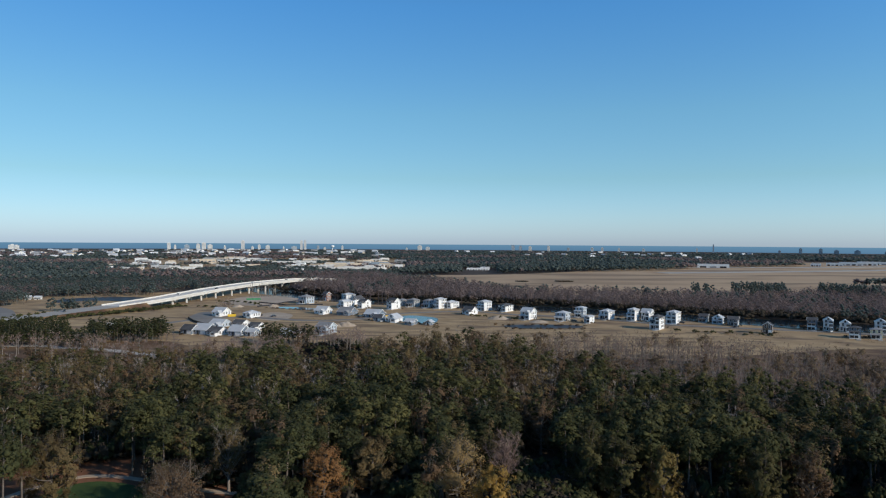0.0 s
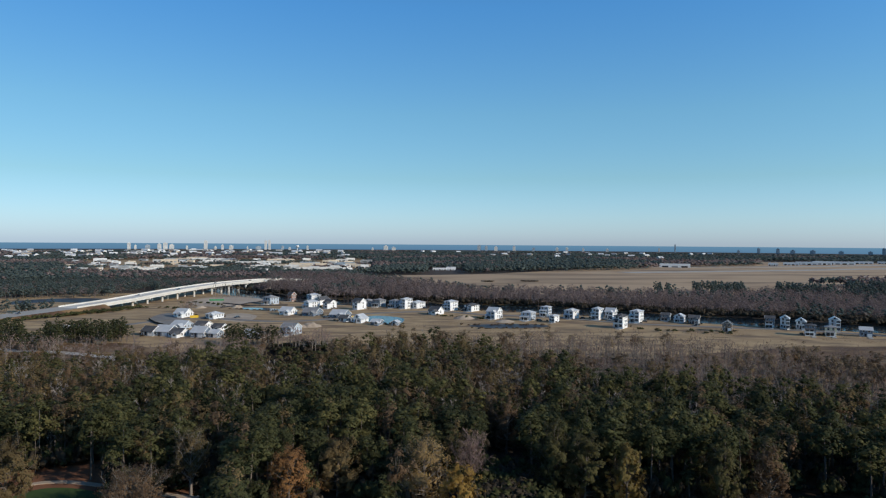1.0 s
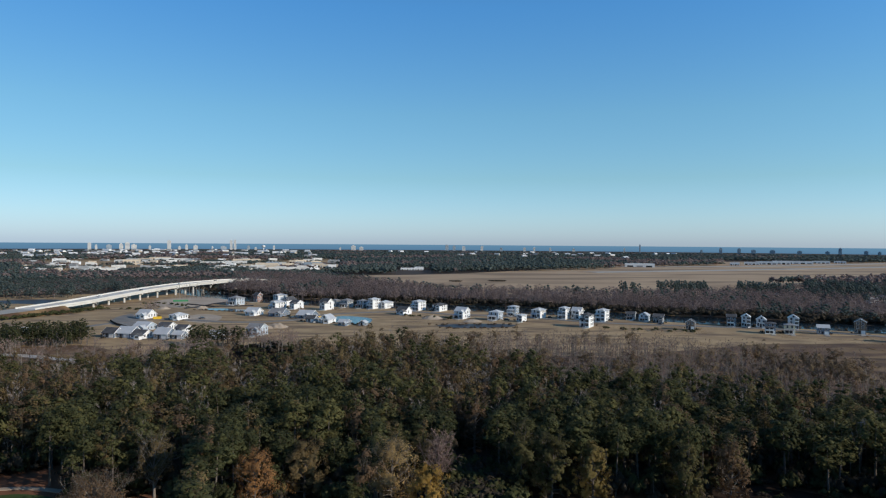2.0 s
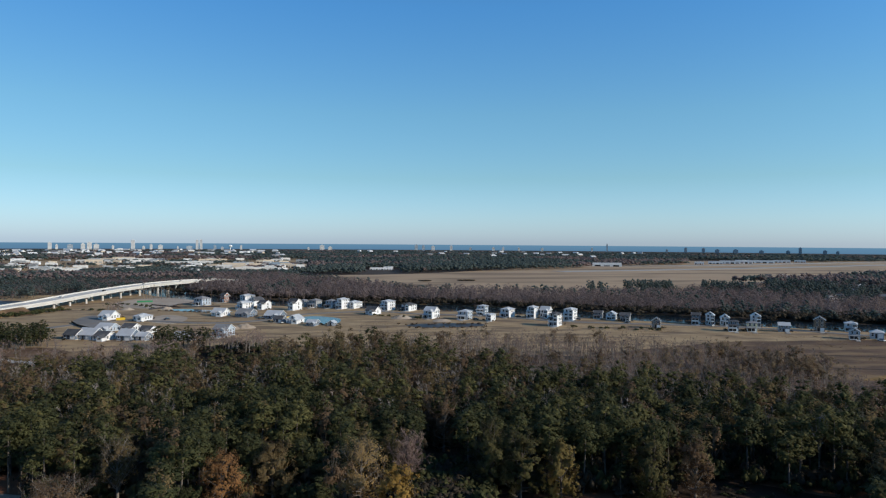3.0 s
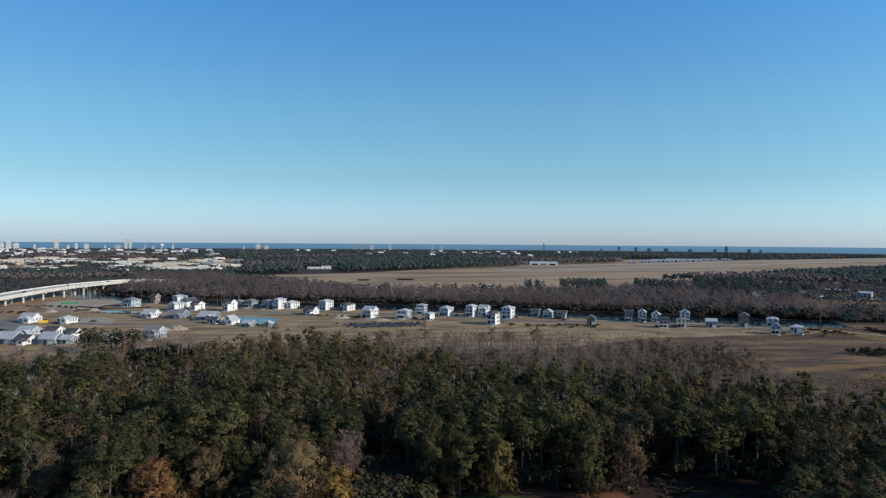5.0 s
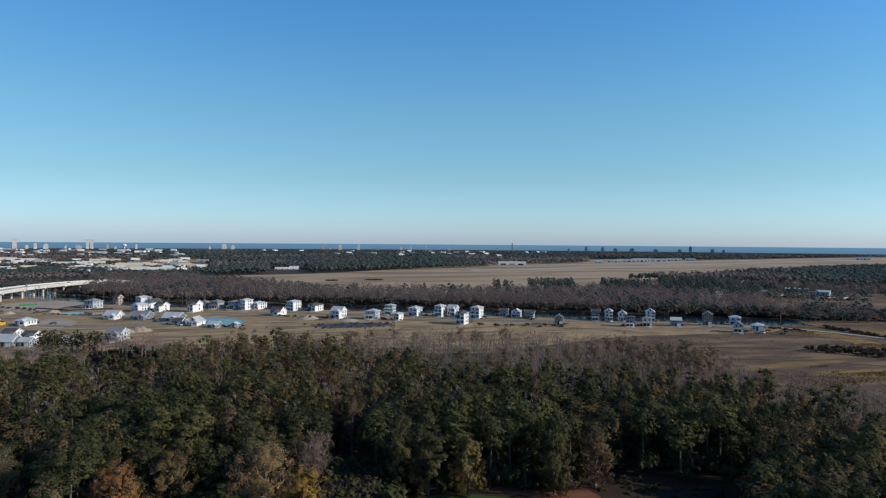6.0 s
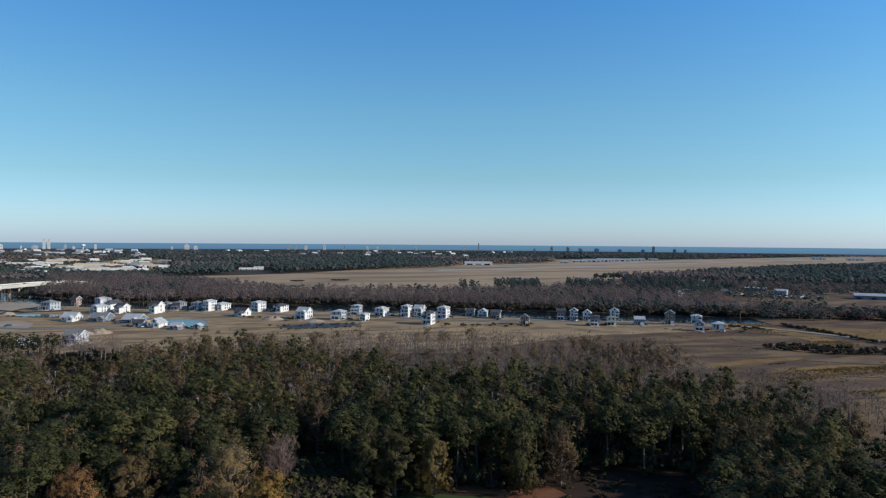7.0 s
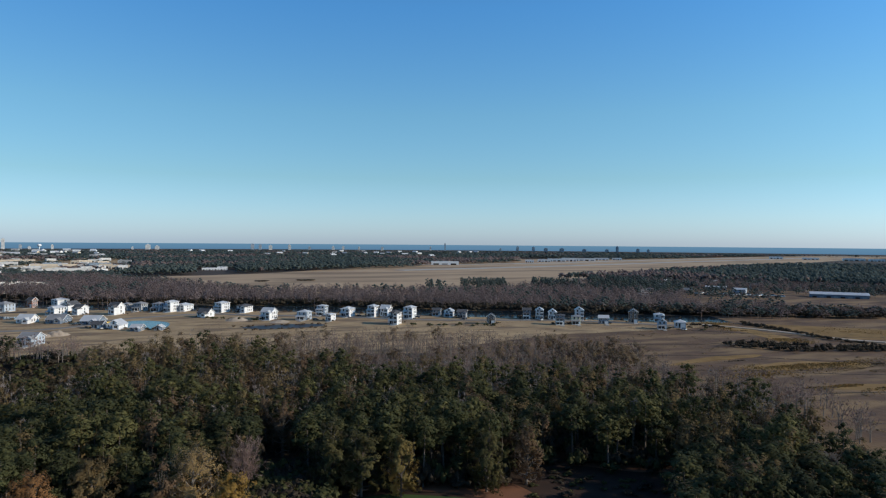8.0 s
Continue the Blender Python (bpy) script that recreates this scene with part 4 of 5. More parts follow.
tufts("meadow_grass", [(300, 230, 130, 140, 60000), (390, 340, 120, 70, 18000)], DRY, "dry brown meadow grass in tufts")
for k, pts in enumerate([[(252, 252), (270, 254), (292, 252), (316, 240), (306, 232), (284, 236), (262, 240)], [(240, 206), (262, 206), (286, 200), (276, 193), (254, 194)],
                         [(372, 404), (362, 404), (352, 360), (338, 318), (344, 306), (354, 320), (366, 360)], [(394, 382), (440, 340), (470, 292), (430, 288), (392, 300), (386, 344)],
                         [(330, 232), (380, 224), (420, 214), (400, 206), (350, 216)], [(222, 270), (250, 278), (284, 276), (276, 270), (246, 268)]]):
    sheet("golden_grass", pts, 0.11 + 0.01 * k, GOLD_GRASS, "golden patch of taller dry grass in the meadow", "grass", wobble=6, depth=0.1)
tufts("golden_meadow_grass", [(270, 246, 26, 8, 1500), (296, 242, 34, 9, 1900), (258, 203, 14, 6, 1800), (276, 198, 16, 6, 2000), (364, 388, 12, 20, 2500),
                              (356, 352, 10, 26, 3200), (346, 318, 10, 20, 2600), (410, 320, 26, 26, 2600), (240, 232, 20, 6, 900)], GOLD_GRASS, "golden patches of taller dry grass",
      size=(0.2, 0.5), seed=14)
tufts("dark_meadow_grass", [(264, 266, 10, 2.2, 420), (280, 259, 12, 2.0, 460), (296, 252, 12, 2.0, 420), (262, 219, 12, 3.0, 520), (240, 206, 14, 4, 420), (320, 236, 20, 2.5, 520), (236, 262, 12, 2, 300),
                            (300, 206, 18, 2.5, 400)], SCRUB, "dark sedge streaks across the meadow", size=(0.12, 0.3), seed=15)
tufts("settlement_grass", [(120, 420, 230, 70, 26000), (-60, 500, 140, 60, 9000), (230, 400, 70, 60, 9000)], DRY, "dry tan grass in tufts round the houses", seed=6)

# ---- single trees near the camera ----
LOOKS = {"tan": (PALE_BARK, TAN_LEAF, 0.46, 4, 0.05), "grey": (TWIG, None, 0.36, 0, 0.2), "gold": (BARK, GOLD, 0.38, 13, 0.04), "rust": (BARK, ORANGE, 0.40, 8, 0.05),
         "limbs": (PALE_BARK, OLIVE, 0.34, 4, 0.16), "brown": (PALE_BARK, RUST, 0.80, 5, 0.10), "olive": (BARK, OLIVE, 0.38, 16, 0.05), "olive_gold": (BARK, GOLD_OLIVE, 0.30, 13, 0.05),
         "slim": (BARK, DARK_OLIVE, 0.34, 13, 0.05), "dark": (BARK, NEEDLE, 0.42, 13, 0.04), "thin": (PALE_BARK, RUST, 0.30, 7, 0.06)}
for i, (name, az, d, h, label, look_kind) in enumerate(SINGLES):
    x, y = polar(az, d)
    wood_m, leaf_m, wide, n_leaf, low = LOOKS[look_kind]
    shape = leafy_shape(200 + i, h=h, r=h * wide, limbs=22, subs=9, leaves=n_leaf, leaf=0.19, twigs=12 if look_kind in ("tan", "grey") else 5, twig=0.028, stem=0.024 * h, base=low, haze=0.075,
                        low_reach=0.6 if look_kind in ("limbs", "grey") else 0.92, sag=0.12 if look_kind in ("limbs", "grey", "brown") else 0.75)
    root = tree_thing(name, shape, wood_m, leaf_m or TWIG, label, "single trees")
    root.matrix_basis = pose(x, y, 0, 0, 0, i * 77)
for i, (az, d, hz) in enumerate([(-32.6, 158, 1.1), (-31.4, 168, 1.05), (-24.2, 186, 0.9), (-23.4, 188, 0.95), (-22.9, 186, 0.9), (18.9, 168, 0.95), (22.3, 170, 0.95), (38.9, 194, 0.9), (40.0, 196, 0.85), (41.2, 195, 0.9)]):
    x, y = polar(az, d)
    made = copy_thing(pine_protos[i % 6], Matrix())
    made.matrix_basis = pose(x, y, 0, 0, 0, i * 63) @ Matrix.Diagonal((0.95, 0.95, hz, 1))


# ---- houses ----
def window_mesh(w, h):
    bm = bmesh.new()
    t = 0.12
    box(bm, -w / 2 - t, -w / 2, -0.07, 0.02, -t, h + t)
    box(bm, w / 2, w / 2 + t, -0.07, 0.02, -t, h + t)
    box(bm, -w / 2, w / 2, -0.07, 0.02, h, h + t)
    box(bm, -w / 2, w / 2, -0.09, 0.02, -t, 0)
    box(bm, -w / 2, w / 2, -0.05, 0.0, h / 2 - 0.04, h / 2 + 0.04)
    me = bpy.data.meshes.new("window")
    bm.to_mesh(me)
    bm.free()
    me.materials.append(TRIM)
    bm = a_box(-w / 2, w / 2, -0.02, -0.005, 0, h)
    pm = bpy.data.meshes.new("pane")
    bm.to_mesh(pm)
    bm.free()
    pm.materials.append(PANE)
    return me, pm


WINDOW = window_mesh(1.15, 1.6)
WIDE_WINDOW = window_mesh(2.2, 1.6)


def add_window(root, x, y, z, turn, kind=None):
    fm, pm = kind or WINDOW
    w = shared("window", fm, root, pose(x, y, z, 0, 0, turn))
    shared("pane", pm, w)


def gable(bm, w, d, z0, rise, along_y):
    """A solid block with a gable top; the ridge runs along y or x."""
    hw, hd = w / 2, d / 2
    if along_y:
        pts = [(-hw, -hd), (hw, -hd), (hw, hd), (-hw, hd)]
        ridge = [(0, -hd), (0, hd)]
        tops = ((0, 1, 4), (2, 3, 5), (1, 2, 5, 4), (3, 0, 4, 5))
    else:
        pts = [(-hw, -hd), (hw, -hd), (hw, hd), (-hw, hd)]
        ridge = [(-hw, 0), (hw, 0)]
        tops = ((0, 1, 5, 4), (2, 3, 4, 5), (1, 2, 5), (3, 0, 4))
    v = [bm.verts.new((x, y, z0)) for x, y in pts] + [bm.verts.new((x, y, z0 + rise)) for x, y in ridge]
    for f in tops:
        bm.faces.new([v[i] for i in f])
    bm.faces.new([v[i] for i in (3, 2, 1, 0)])
    return bm


def gable_roof(w, d, z0, rise, along_y, over=0.45, t=0.22, span=None):
    """Two thick roof slopes with overhang."""
    bm = bmesh.new()
    a, b = (w / 2, d / 2) if along_y else (d / 2, w / 2)
    k = rise / a
    prof = [(-a - over, z0 - over * k), (0, z0 + rise), (a + over, z0 - over * k)]
    rows = []
    for s in span or (-b - over, b + over):
        rows.append([bm.verts.new(((p, s, z + e) if along_y else (s, p, z + e))) for e in (0.03, 0.03 + t) for p, z in prof])
    p, q = rows
    for i, j in ((0, 1), (1, 2), (5, 4), (4, 3), (3, 0), (2, 5)):
        bm.faces.new((p[i], p[j], q[j], q[i]))
    for r in rows:
        bm.faces.new((r[0], r[3], r[4], r[1]))
        bm.faces.new((r[1], r[4], r[5], r[2]))
    bmesh.ops.recalc_face_normals(bm, faces=bm.faces[:])
    return bm


def hip_roof(w, d, z0, rise, over=0.5):
    bm = bmesh.new()
    a, b = w / 2 + over, d / 2 + over
    r = abs(a - b) + 0.4
    ridge = [(-r, 0), (r, 0)] if a > b else [(0, -r), (0, r)]
    low = [bm.verts.new((x, y, z0)) for x, y in ((-a, -b), (a, -b), (a, b), (-a, b))]
    eave = [bm.verts.new((v.co.x, v.co.y, z0 + 0.22)) for v in low]
    top = [bm.verts.new((x, y, z0 + rise)) for x, y in ridge]
    bm.faces.new(low[::-1])
    for i in range(4):
        j = (i + 1) % 4
        bm.faces.new((low[i], low[j], eave[j], eave[i]))
    if a > b:
        faces = ((eave[0], eave[1], top[1], top[0]), (eave[1], eave[2], top[1]), (eave[2], eave[3], top[0], top[1]), (eave[3], eave[0], top[0]))
    else:
        faces = ((eave[0], eave[1], top[0]), (eave[1], eave[2], top[1], top[0]), (eave[2], eave[3], top[1]), (eave[3], eave[0], top[0], top[1]))
    for f in faces:
        bm.faces.new(f)
    bmesh.ops.recalc_face_normals(bm, faces=bm.faces[:])
    return bm


def house(x, y, turn, w, d, storeys, roof, wall_m, roof_m, label, porch=True, wing=False, rise=0.0, blank_side=False):
    """A family house whose front looks to -y before it is turned."""
    root = tagged(new("house"), label, "house", "new houses by the canal")
    root.matrix_basis = pose(x, y, 0, 0, 0, turn)
    found, sh = 0.35, 2.4
    top = found + storeys * sh
    rise = rise or (min(w, d) * (0.20 if roof == "hip" else 0.30))
    part("foundation", a_box(-w / 2 + 0.05, w / 2 - 0.05, -d / 2 + 0.05, d / 2 - 0.05, -0.3, found), CONCRETE, root)
    bm = a_box(-w / 2, w / 2, -d / 2, d / 2, found, top)
    if roof != "hip":
        gable(bm, w - 0.02, d - 0.02, top - 0.01, rise, roof == "front")
    part("wall", bm, wall_m, root)
    if roof == "hip":
        part("roof", hip_roof(w, d, top, rise), roof_m, root)
    else:
        part("roof", gable_roof(w, d, top, rise, roof == "front"), roof_m, root)
        e = (d if roof == "front" else w) / 2 + 0.45
        for s0 in (-e - 0.07, e + 0.004):
            part("fascia", gable_roof(w, d, top - 0.12, rise, roof == "front", over=0.5, t=0.34, span=(s0, s0 + 0.066)), TRIM, root)
    for s in range(storeys):
        z = found + s * sh + 0.85
        if s == 0:
            n = 1
            part("garage_door", a_box(w * 0.08, w * 0.08 + min(4.8, w * 0.36), -d / 2 - 0.05, -d / 2 + 0.02, found, found + 2.2), TRIM, root)
            part("door", a_box(-w * 0.14, -w * 0.14 + 1.0, -d / 2 - 0.05, -d / 2 + 0.02, found, found + 2.1), PANE, root)
            add_window(root, -w * 0.34, -d / 2, z, 0)
        else:
            n = 3 if w > 9.5 else 2
            for k in range(n):
                add_window(root, (k - (n - 1) / 2) * w / (n + 0.3), -d / 2, z, 0, WIDE_WINDOW if k == 1 and n == 3 else None)
        for k in range(3):
            if not (blank_side and k != 1):
                add_window(root, w / 2, (k - 1) * d / 3.4, z, 90)
            add_window(root, -w / 2, (k - 1) * d / 3.4, z, -90)
        add_window(root, 0, d / 2, z, 180, WIDE_WINDOW)
    if roof == "front":
        add_window(root, 0, -d / 2, top + rise * 0.22, 0)
    if porch:
        pw, pd = w * (0.52 if storeys == 1 else 0.82), 2.3
        x0 = -w / 2 + 0.1
        levels = max(1, storeys - 1) if storeys > 1 else 1
        for s in range(levels):
            z = found + s * sh
            # wide glazed doors; their dark panes also stand for the porch shade
            for k in range(2):
                gx = x0 + pw * (0.08 + 0.48 * k)
                part("glass_door_and_shade", a_box(gx, gx + pw * 0.36, -d / 2 - 0.12, -d / 2 - 0.075, z + 0.03, z + 2.15), PANE, root)
            part("porch_floor", a_box(x0, x0 + pw, -d / 2 - pd, -d / 2 - 0.06, z - 0.2 if s else -0.2, z + 0.02), TRIM, root)
            for k in range(3):
                px = x0 + 0.12 + k * (pw - 0.24) / 2
                part("porch_post", a_box(px - 0.11, px + 0.11, -d / 2 - pd + 0.05, -d / 2 - pd + 0.27, z + 0.02, z + sh - 0.22), TRIM, root)
            if s:
                part("railing", a_box(x0, x0 + pw, -d / 2 - pd + 0.3, -d / 2 - pd + 0.36, z + 0.1, z + 0.95), TRIM, root)
        z = found + levels * sh
        bm = bmesh.new()
        v = [bm.verts.new(p) for p in ((x0 - 0.3, -d / 2 - pd - 0.3, z - 0.2), (x0 + pw + 0.3, -d / 2 - pd - 0.3, z - 0.2),
                                       (x0 + pw + 0.3, -d / 2 - 0.06, z + 0.55), (x0 - 0.3, -d / 2 - 0.06, z + 0.55))]
        u = [bm.verts.new(p.co + Vector((0, 0, -0.16))) for p in v]
        bm.faces.new(v)
        bm.faces.new(u[::-1])
        for i in range(4):
            bm.faces.new((u[i], u[(i + 1) % 4], v[(i + 1) % 4], v[i]))
        part("porch_roof", bm, roof_m, root)
    if wing:
        ww, wd, wt = w * 0.42, 3.0, top - 0.3
        bm = a_box(w / 2 - ww, w / 2 - 0.01, -d / 2 - wd, -d / 2 - 0.06, 0, wt)
        b2 = gable(bmesh.new(), ww - 0.02, wd, wt, ww * 0.36, True)
        b2.transform(Matrix.Translation((w / 2 - ww / 2, -d / 2 - wd / 2 - 0.03, 0)))
        me = bpy.data.meshes.new("t")
        b2.to_mesh(me)
        b2.free()
        bm.from_mesh(me)
        bpy.data.meshes.remove(me)
        part("front_wing", bm, wall_m, root)
        bm = gable_roof(ww, wd + 1.6, wt, ww * 0.36, True, over=0.3)
        bm.transform(Matrix.Translation((w / 2 - ww / 2, -d / 2 - wd / 2 + 0.8, 0)))
        part("wing_roof", bm, roof_m, root)
        for s in range(storeys):
            add_window(root, w / 2 - ww / 2, -d / 2 - wd, found + s * sh + 0.85, 0, WIDE_WINDOW)
    return root


def driveway(x, y, turn, w, d):
    bm = a_box(0.5, 0.5 + w * 0.4, -d / 2 - 9, -d / 2 - 0.2, 0.02, 0.28)
    ob = part("driveway", bm, RUNWAY, None)
    ob.matrix_basis = pose(x, y, 0, 0, 0, turn)
    tagged(ob, "pale concrete driveway before a house", "driveway", kind="structure")


MATS = {"w": (WHITE, "white"), "b": (BLUE, "pale blue"), "s": (SLATE, "slate blue"), "g": (GREY, "grey"), "c": (CREAM, "cream yellow"),
        "n": (SHEATH, "unfinished brown"), "r": (BRICK, "red brick")}
ROOFS = {"l": (METAL_ROOF, "pale metal roof"), "g": (SHINGLE, "grey shingle roof"), "d": (DARK_SHINGLE, "dark shingle roof")}
SHAPES = {"f": ("front", "front-gabled"), "s": ("side", "side-gabled"), "h": ("hip", "hip-roofed")}


HOUSE_SPOTS = []


def row(turn, text, group):
    """A row of houses: x, y, width, depth, storeys, height and letters for wall, roof, shape, porch or wing."""
    for line in text.split(";"):
        x, y, w, d, n, tall, code = line.split()
        x, y, w, d, n, tall = float(x), float(y), float(w), float(d), int(n), float(tall)
        wm, rm, sh = MATS[code[0]], ROOFS[code[1]], SHAPES[code[2]]
        label = "%s %s %s house with %s" % (("one", "two", "three")[n - 1] + "-storey", wm[1], sh[1], rm[1])
        if code[0] == "n":
            label = "unfinished brown-sheathed house under construction"
        h = house(x, y, turn, w, d, n, sh[0], wm[0], rm[0], label, porch="p" in code, wing="w" in code, blank_side="x" in code)
        plain = 0.35 + 2.4 * n + min(w, d) * (0.20 if sh[0] == "hip" else 0.30)
        h.matrix_basis = pose(x, y, 0, 0, 0, turn) @ Matrix.Diagonal((1, 1, min(1.4, max(0.85, tall / plain)), 1))
        h["group"] = group
        HOUSE_SPOTS.append((x, y, w))
        if n > 1:
            driveway(x, y, turn, w, d)


row(-38, "-126 638 10.0 10.2 2 8.3 bghp;-112 667 5.7 5.8 2 8.7 rds;-94 690 9.8 10.0 2 6.4 wlhx;-84 602 9.2 9.4 2 7.4 wlhp;-79 636 9.4 9.6 2 7.4 wdfx;-68 599 8.2 8.4 2 7.5 wdsx;"
    "-42 591 8.2 8.4 2 9.3 wdsx;-36 618 5.7 5.9 2 6.8 gghp;-26 613 7.8 8.0 2 7.7 gghp;-12 606 7.1 7.2 2 7.7 bghp;-2 600 7.4 7.5 3 9.6 wlhp;8 604 9.2 9.4 2 6.8 wlh;"
    "22 551 8.8 9.0 1 6.2 wdsx;36 585 8.3 8.5 3 9.0 wlhp;53 578 9.0 9.2 2 7.0 wdhp", "houses by the canal")
row(-36, "65 521 8.8 8.9 2 8.5 wlsp;89 510 8.0 8.2 2 7.6 blhp;108 538 6.6 6.7 3 8.5 blhp;106 498 5.5 5.6 2 5.8 wlhx;125 524 8.4 8.5 2 7.9 wlhp;143 516 6.7 6.9 3 9.6 wlhp;"
    "153 515 7.1 7.2 2 8.7 wlsw;145 465 7.0 7.1 3 9.9 wdhp;167 498 7.8 8.0 3 9.8 wlhp;313 420 6.5 6.7 3 10.1 ndf;336 420 7.2 7.3 2 6.6 wlhp;309 383 5.8 5.9 2 6.8 bgfp;"
    "325 384 7.1 7.3 1 5.8 blh", "houses by the canal")
row(-29, "193 509 6.1 6.2 2 5.3 gdsp;200 500 7.0 7.1 2 6.1 wlfp;206 488 6.8 7.0 2 6.3 gdsw;210 445 5.7 5.9 2 7.4 ndf;250 466 5.8 5.9 3 8.3 sdsp;258 461 5.7 5.9 3 9.0 wlf;"
    "267 457 6.0 6.1 2 7.8 wlfw;255 426 6.2 6.3 3 7.6 sdhp;267 424 6.2 6.3 2 6.9 cghp;286 450 6.3 6.4 3 9.4 wlf;288 421 6.8 6.9 2 6.1 sls", "houses by the canal")
row(-22, "-95 549 9.9 10.1 1 5.9 wlsw;-75 543 11.7 11.9 1 5.9 sgsw;-52 529 12.1 12.3 1 5.7 slsw;-46 501 6.9 7.0 1 4.7 sds;-35 497 9.4 9.6 1 5.8 wlfx;-22 481 6.7 6.8 1 3.8 slsw;"
    "-9 478 5.0 5.1 1 3.4 slf;-73 433 9.3 9.5 2 7.0 bgswp;-170 530 9.8 10.0 1 6.3 wlsw;-144 520 9.2 9.3 1 5.5 wlh", "houses by the pond")
row(-21, "-156 427 8.3 8.5 1 5.6 sds;-147 427 10.6 10.8 1 6.3 sls;-138 422 8.7 8.9 1 5.0 wds;-124 420 9.2 9.4 1 6.3 sls;-115 418 6.5 6.6 1 4.7 sls;-149 462 10.1 10.3 1 5.1 blsw;"
    "-136 465 8.2 8.3 1 3.8 wds;-122 452 7.5 7.6 1 4.1 wds;-92 416 10.2 10.4 1 5.0 sls", "long-roofed cottages")
g3 = np.random.default_rng(71)
yard = []
for x, y, w in HOUSE_SPOTS:
    for k in range(5):
        a = g3.uniform(0, math.tau)
        yard.append((x + math.cos(a) * w * g3.uniform(0.65, 1.1), y + math.sin(a) * w * g3.uniform(0.65, 1.1), g3.uniform(0.6, 2.2), g3.uniform(0.8, 2.4)))
wood_stuff("yard_shrubs", bush_shapes, yard, BARK, SCRUB, "small dark shrubs planted round the houses", 10, "shrubs")
wood_stuff("airfield_shrubs", bush_shapes, [(*polar(6.2 + 0.09 * k, 1010 + 6 * math.sin(k * 2.3)), 2.2, 7.0) for k in range(9)] +
           [(*polar(9.4 + 0.08 * k, 1030 + 6 * math.sin(k * 1.3)), 2.0, 7.0) for k in range(16)], BARK, SCRUB, "low dark shrubs on the airfield grass", 11, "shrubs")

# ---- bridge ----
DECK = [(-268, 556, 4.2), (-250, 604, 6.0), (-240, 648, 7.5), (-229, 700, 8.9), (-212, 764, 10.1), (-188, 818, 10.6), (-168, 852, 10.4), (-148, 880, 9.4),
        (-122, 912, 5.0), (-100, 936, 0.8)]


def along(points, steps=10):
    out, n = [], len(points)
    for i in range(n - 1):
        p = [Vector(points[max(0, min(n - 1, i + k))]) for k in (-1, 0, 1, 2)]
        for s in range(steps):
            t = s / steps
            out.append(0.5 * (2 * p[1] + (p[2] - p[0]) * t + (2 * p[0] - 5 * p[1] + 4 * p[2] - p[3]) * t * t
                              + (3 * p[1] - p[0] - 3 * p[2] + p[3]) * t ** 3))
    return out + [Vector(points[-1])]


line = along(DECK)
side = []
for i, p in enumerate(line):
    d = line[min(i + 1, len(line) - 1)] - line[max(i - 1, 0)]
    side.append(Vector((d.y, -d.x, 0)).normalized())


def swept(profile):
    """Sweep a cross-section (across, up) along the bridge."""
    bm = bmesh.new()
    rows = [[bm.verts.new(p + s * a + Vector((0, 0, u))) for a, u in profile] for p, s in zip(line, side)]
    n = len(profile)
    for a, b in zip(rows, rows[1:]):
        for k in range(n):
            bm.faces.new((a[k], a[(k + 1) % n], b[(k + 1) % n], b[k]))
    bm.faces.new(rows[0])
    bm.faces.new(rows[-1][::-1])
    bmesh.ops.recalc_face_normals(bm, faces=bm.faces[:])
    return bm


bridge = tagged(new("highway_bridge"), "long pale concrete highway bridge on paired round piers", "bridge")
bridge.location = (0, 0, 0)
HW = 9.6
part("deck", swept([(-HW, -0.35), (HW, -0.35), (HW, 0.0), (-HW, 0.0)]), CONCRETE, bridge, "grey concrete roadway")
for a in (-HW + 0.25, HW - 0.25):
    part("barrier", swept([(a - 0.25, 0.004), (a + 0.25, 0.004), (a + 0.15, 1.1), (a - 0.15, 1.1)]), CONCRETE, bridge)
for a in (-9.0, -4.6, 0.0, 4.6, 9.0):
    part("girder", swept([(a - 0.35, -2.0), (a + 0.35, -2.0), (a + 0.35, -0.36), (a - 0.35, -0.36)]), CONCRETE, bridge)
for i in range(13, len(line), 5):
    p, s = line[i], side[i]
    cap = bmesh.new()
    box(cap, -8.0, 8.0, -0.8, 0.8, -3.3, -2.01)
    cap.transform(Matrix.Translation(p) @ Matrix.Rotation(math.atan2(s.y, s.x), 4, 'Z'))
    part("pier_cap", cap, CONCRETE, bridge)
    for a in (-5.2, 5.2):
        q = p + s * a
        part("pier", tube(bmesh.new(), [(q.x, q.y, -0.5), (q.x, q.y, p.z - 3.31)], [1.0, 1.0], 10), CONCRETE, bridge)
# earth ramp up to the bridge
bm = bmesh.new()
ramp = along([(-316, 472, 0.35), (-300, 500, 1.5), (-284, 528, 2.9), (-268, 556, 4.1), (-259, 580, 5.0)], 6)
rows = []
for i, p in enumerate(ramp):
    d = ramp[min(i + 1, len(ramp) - 1)] - ramp[max(i - 1, 0)]
    s = Vector((d.y, -d.x, 0)).normalized()
    rows.append([bm.verts.new(q) for q in (p - s * (13 + 2 * p.z) - Vector((0, 0, p.z + 0.2)), p - s * 12.5, p + s * 12.5, p + s * (13 + 2 * p.z) - Vector((0, 0, p.z + 0.2)))])
for a, b in zip(rows, rows[1:]):
    for k in range(3):
        bm.faces.new((a[k], a[k + 1], b[k + 1], b[k]))
bm.faces.new(rows[-1])
bmesh.ops.recalc_face_normals(bm, faces=bm.faces[:])
tagged(part("ramp_bank", bm, MARSH, None), "grassed earth ramp under the bridge approach", "embankment", kind="structure")
ramp_road = bmesh.new()
rr = []
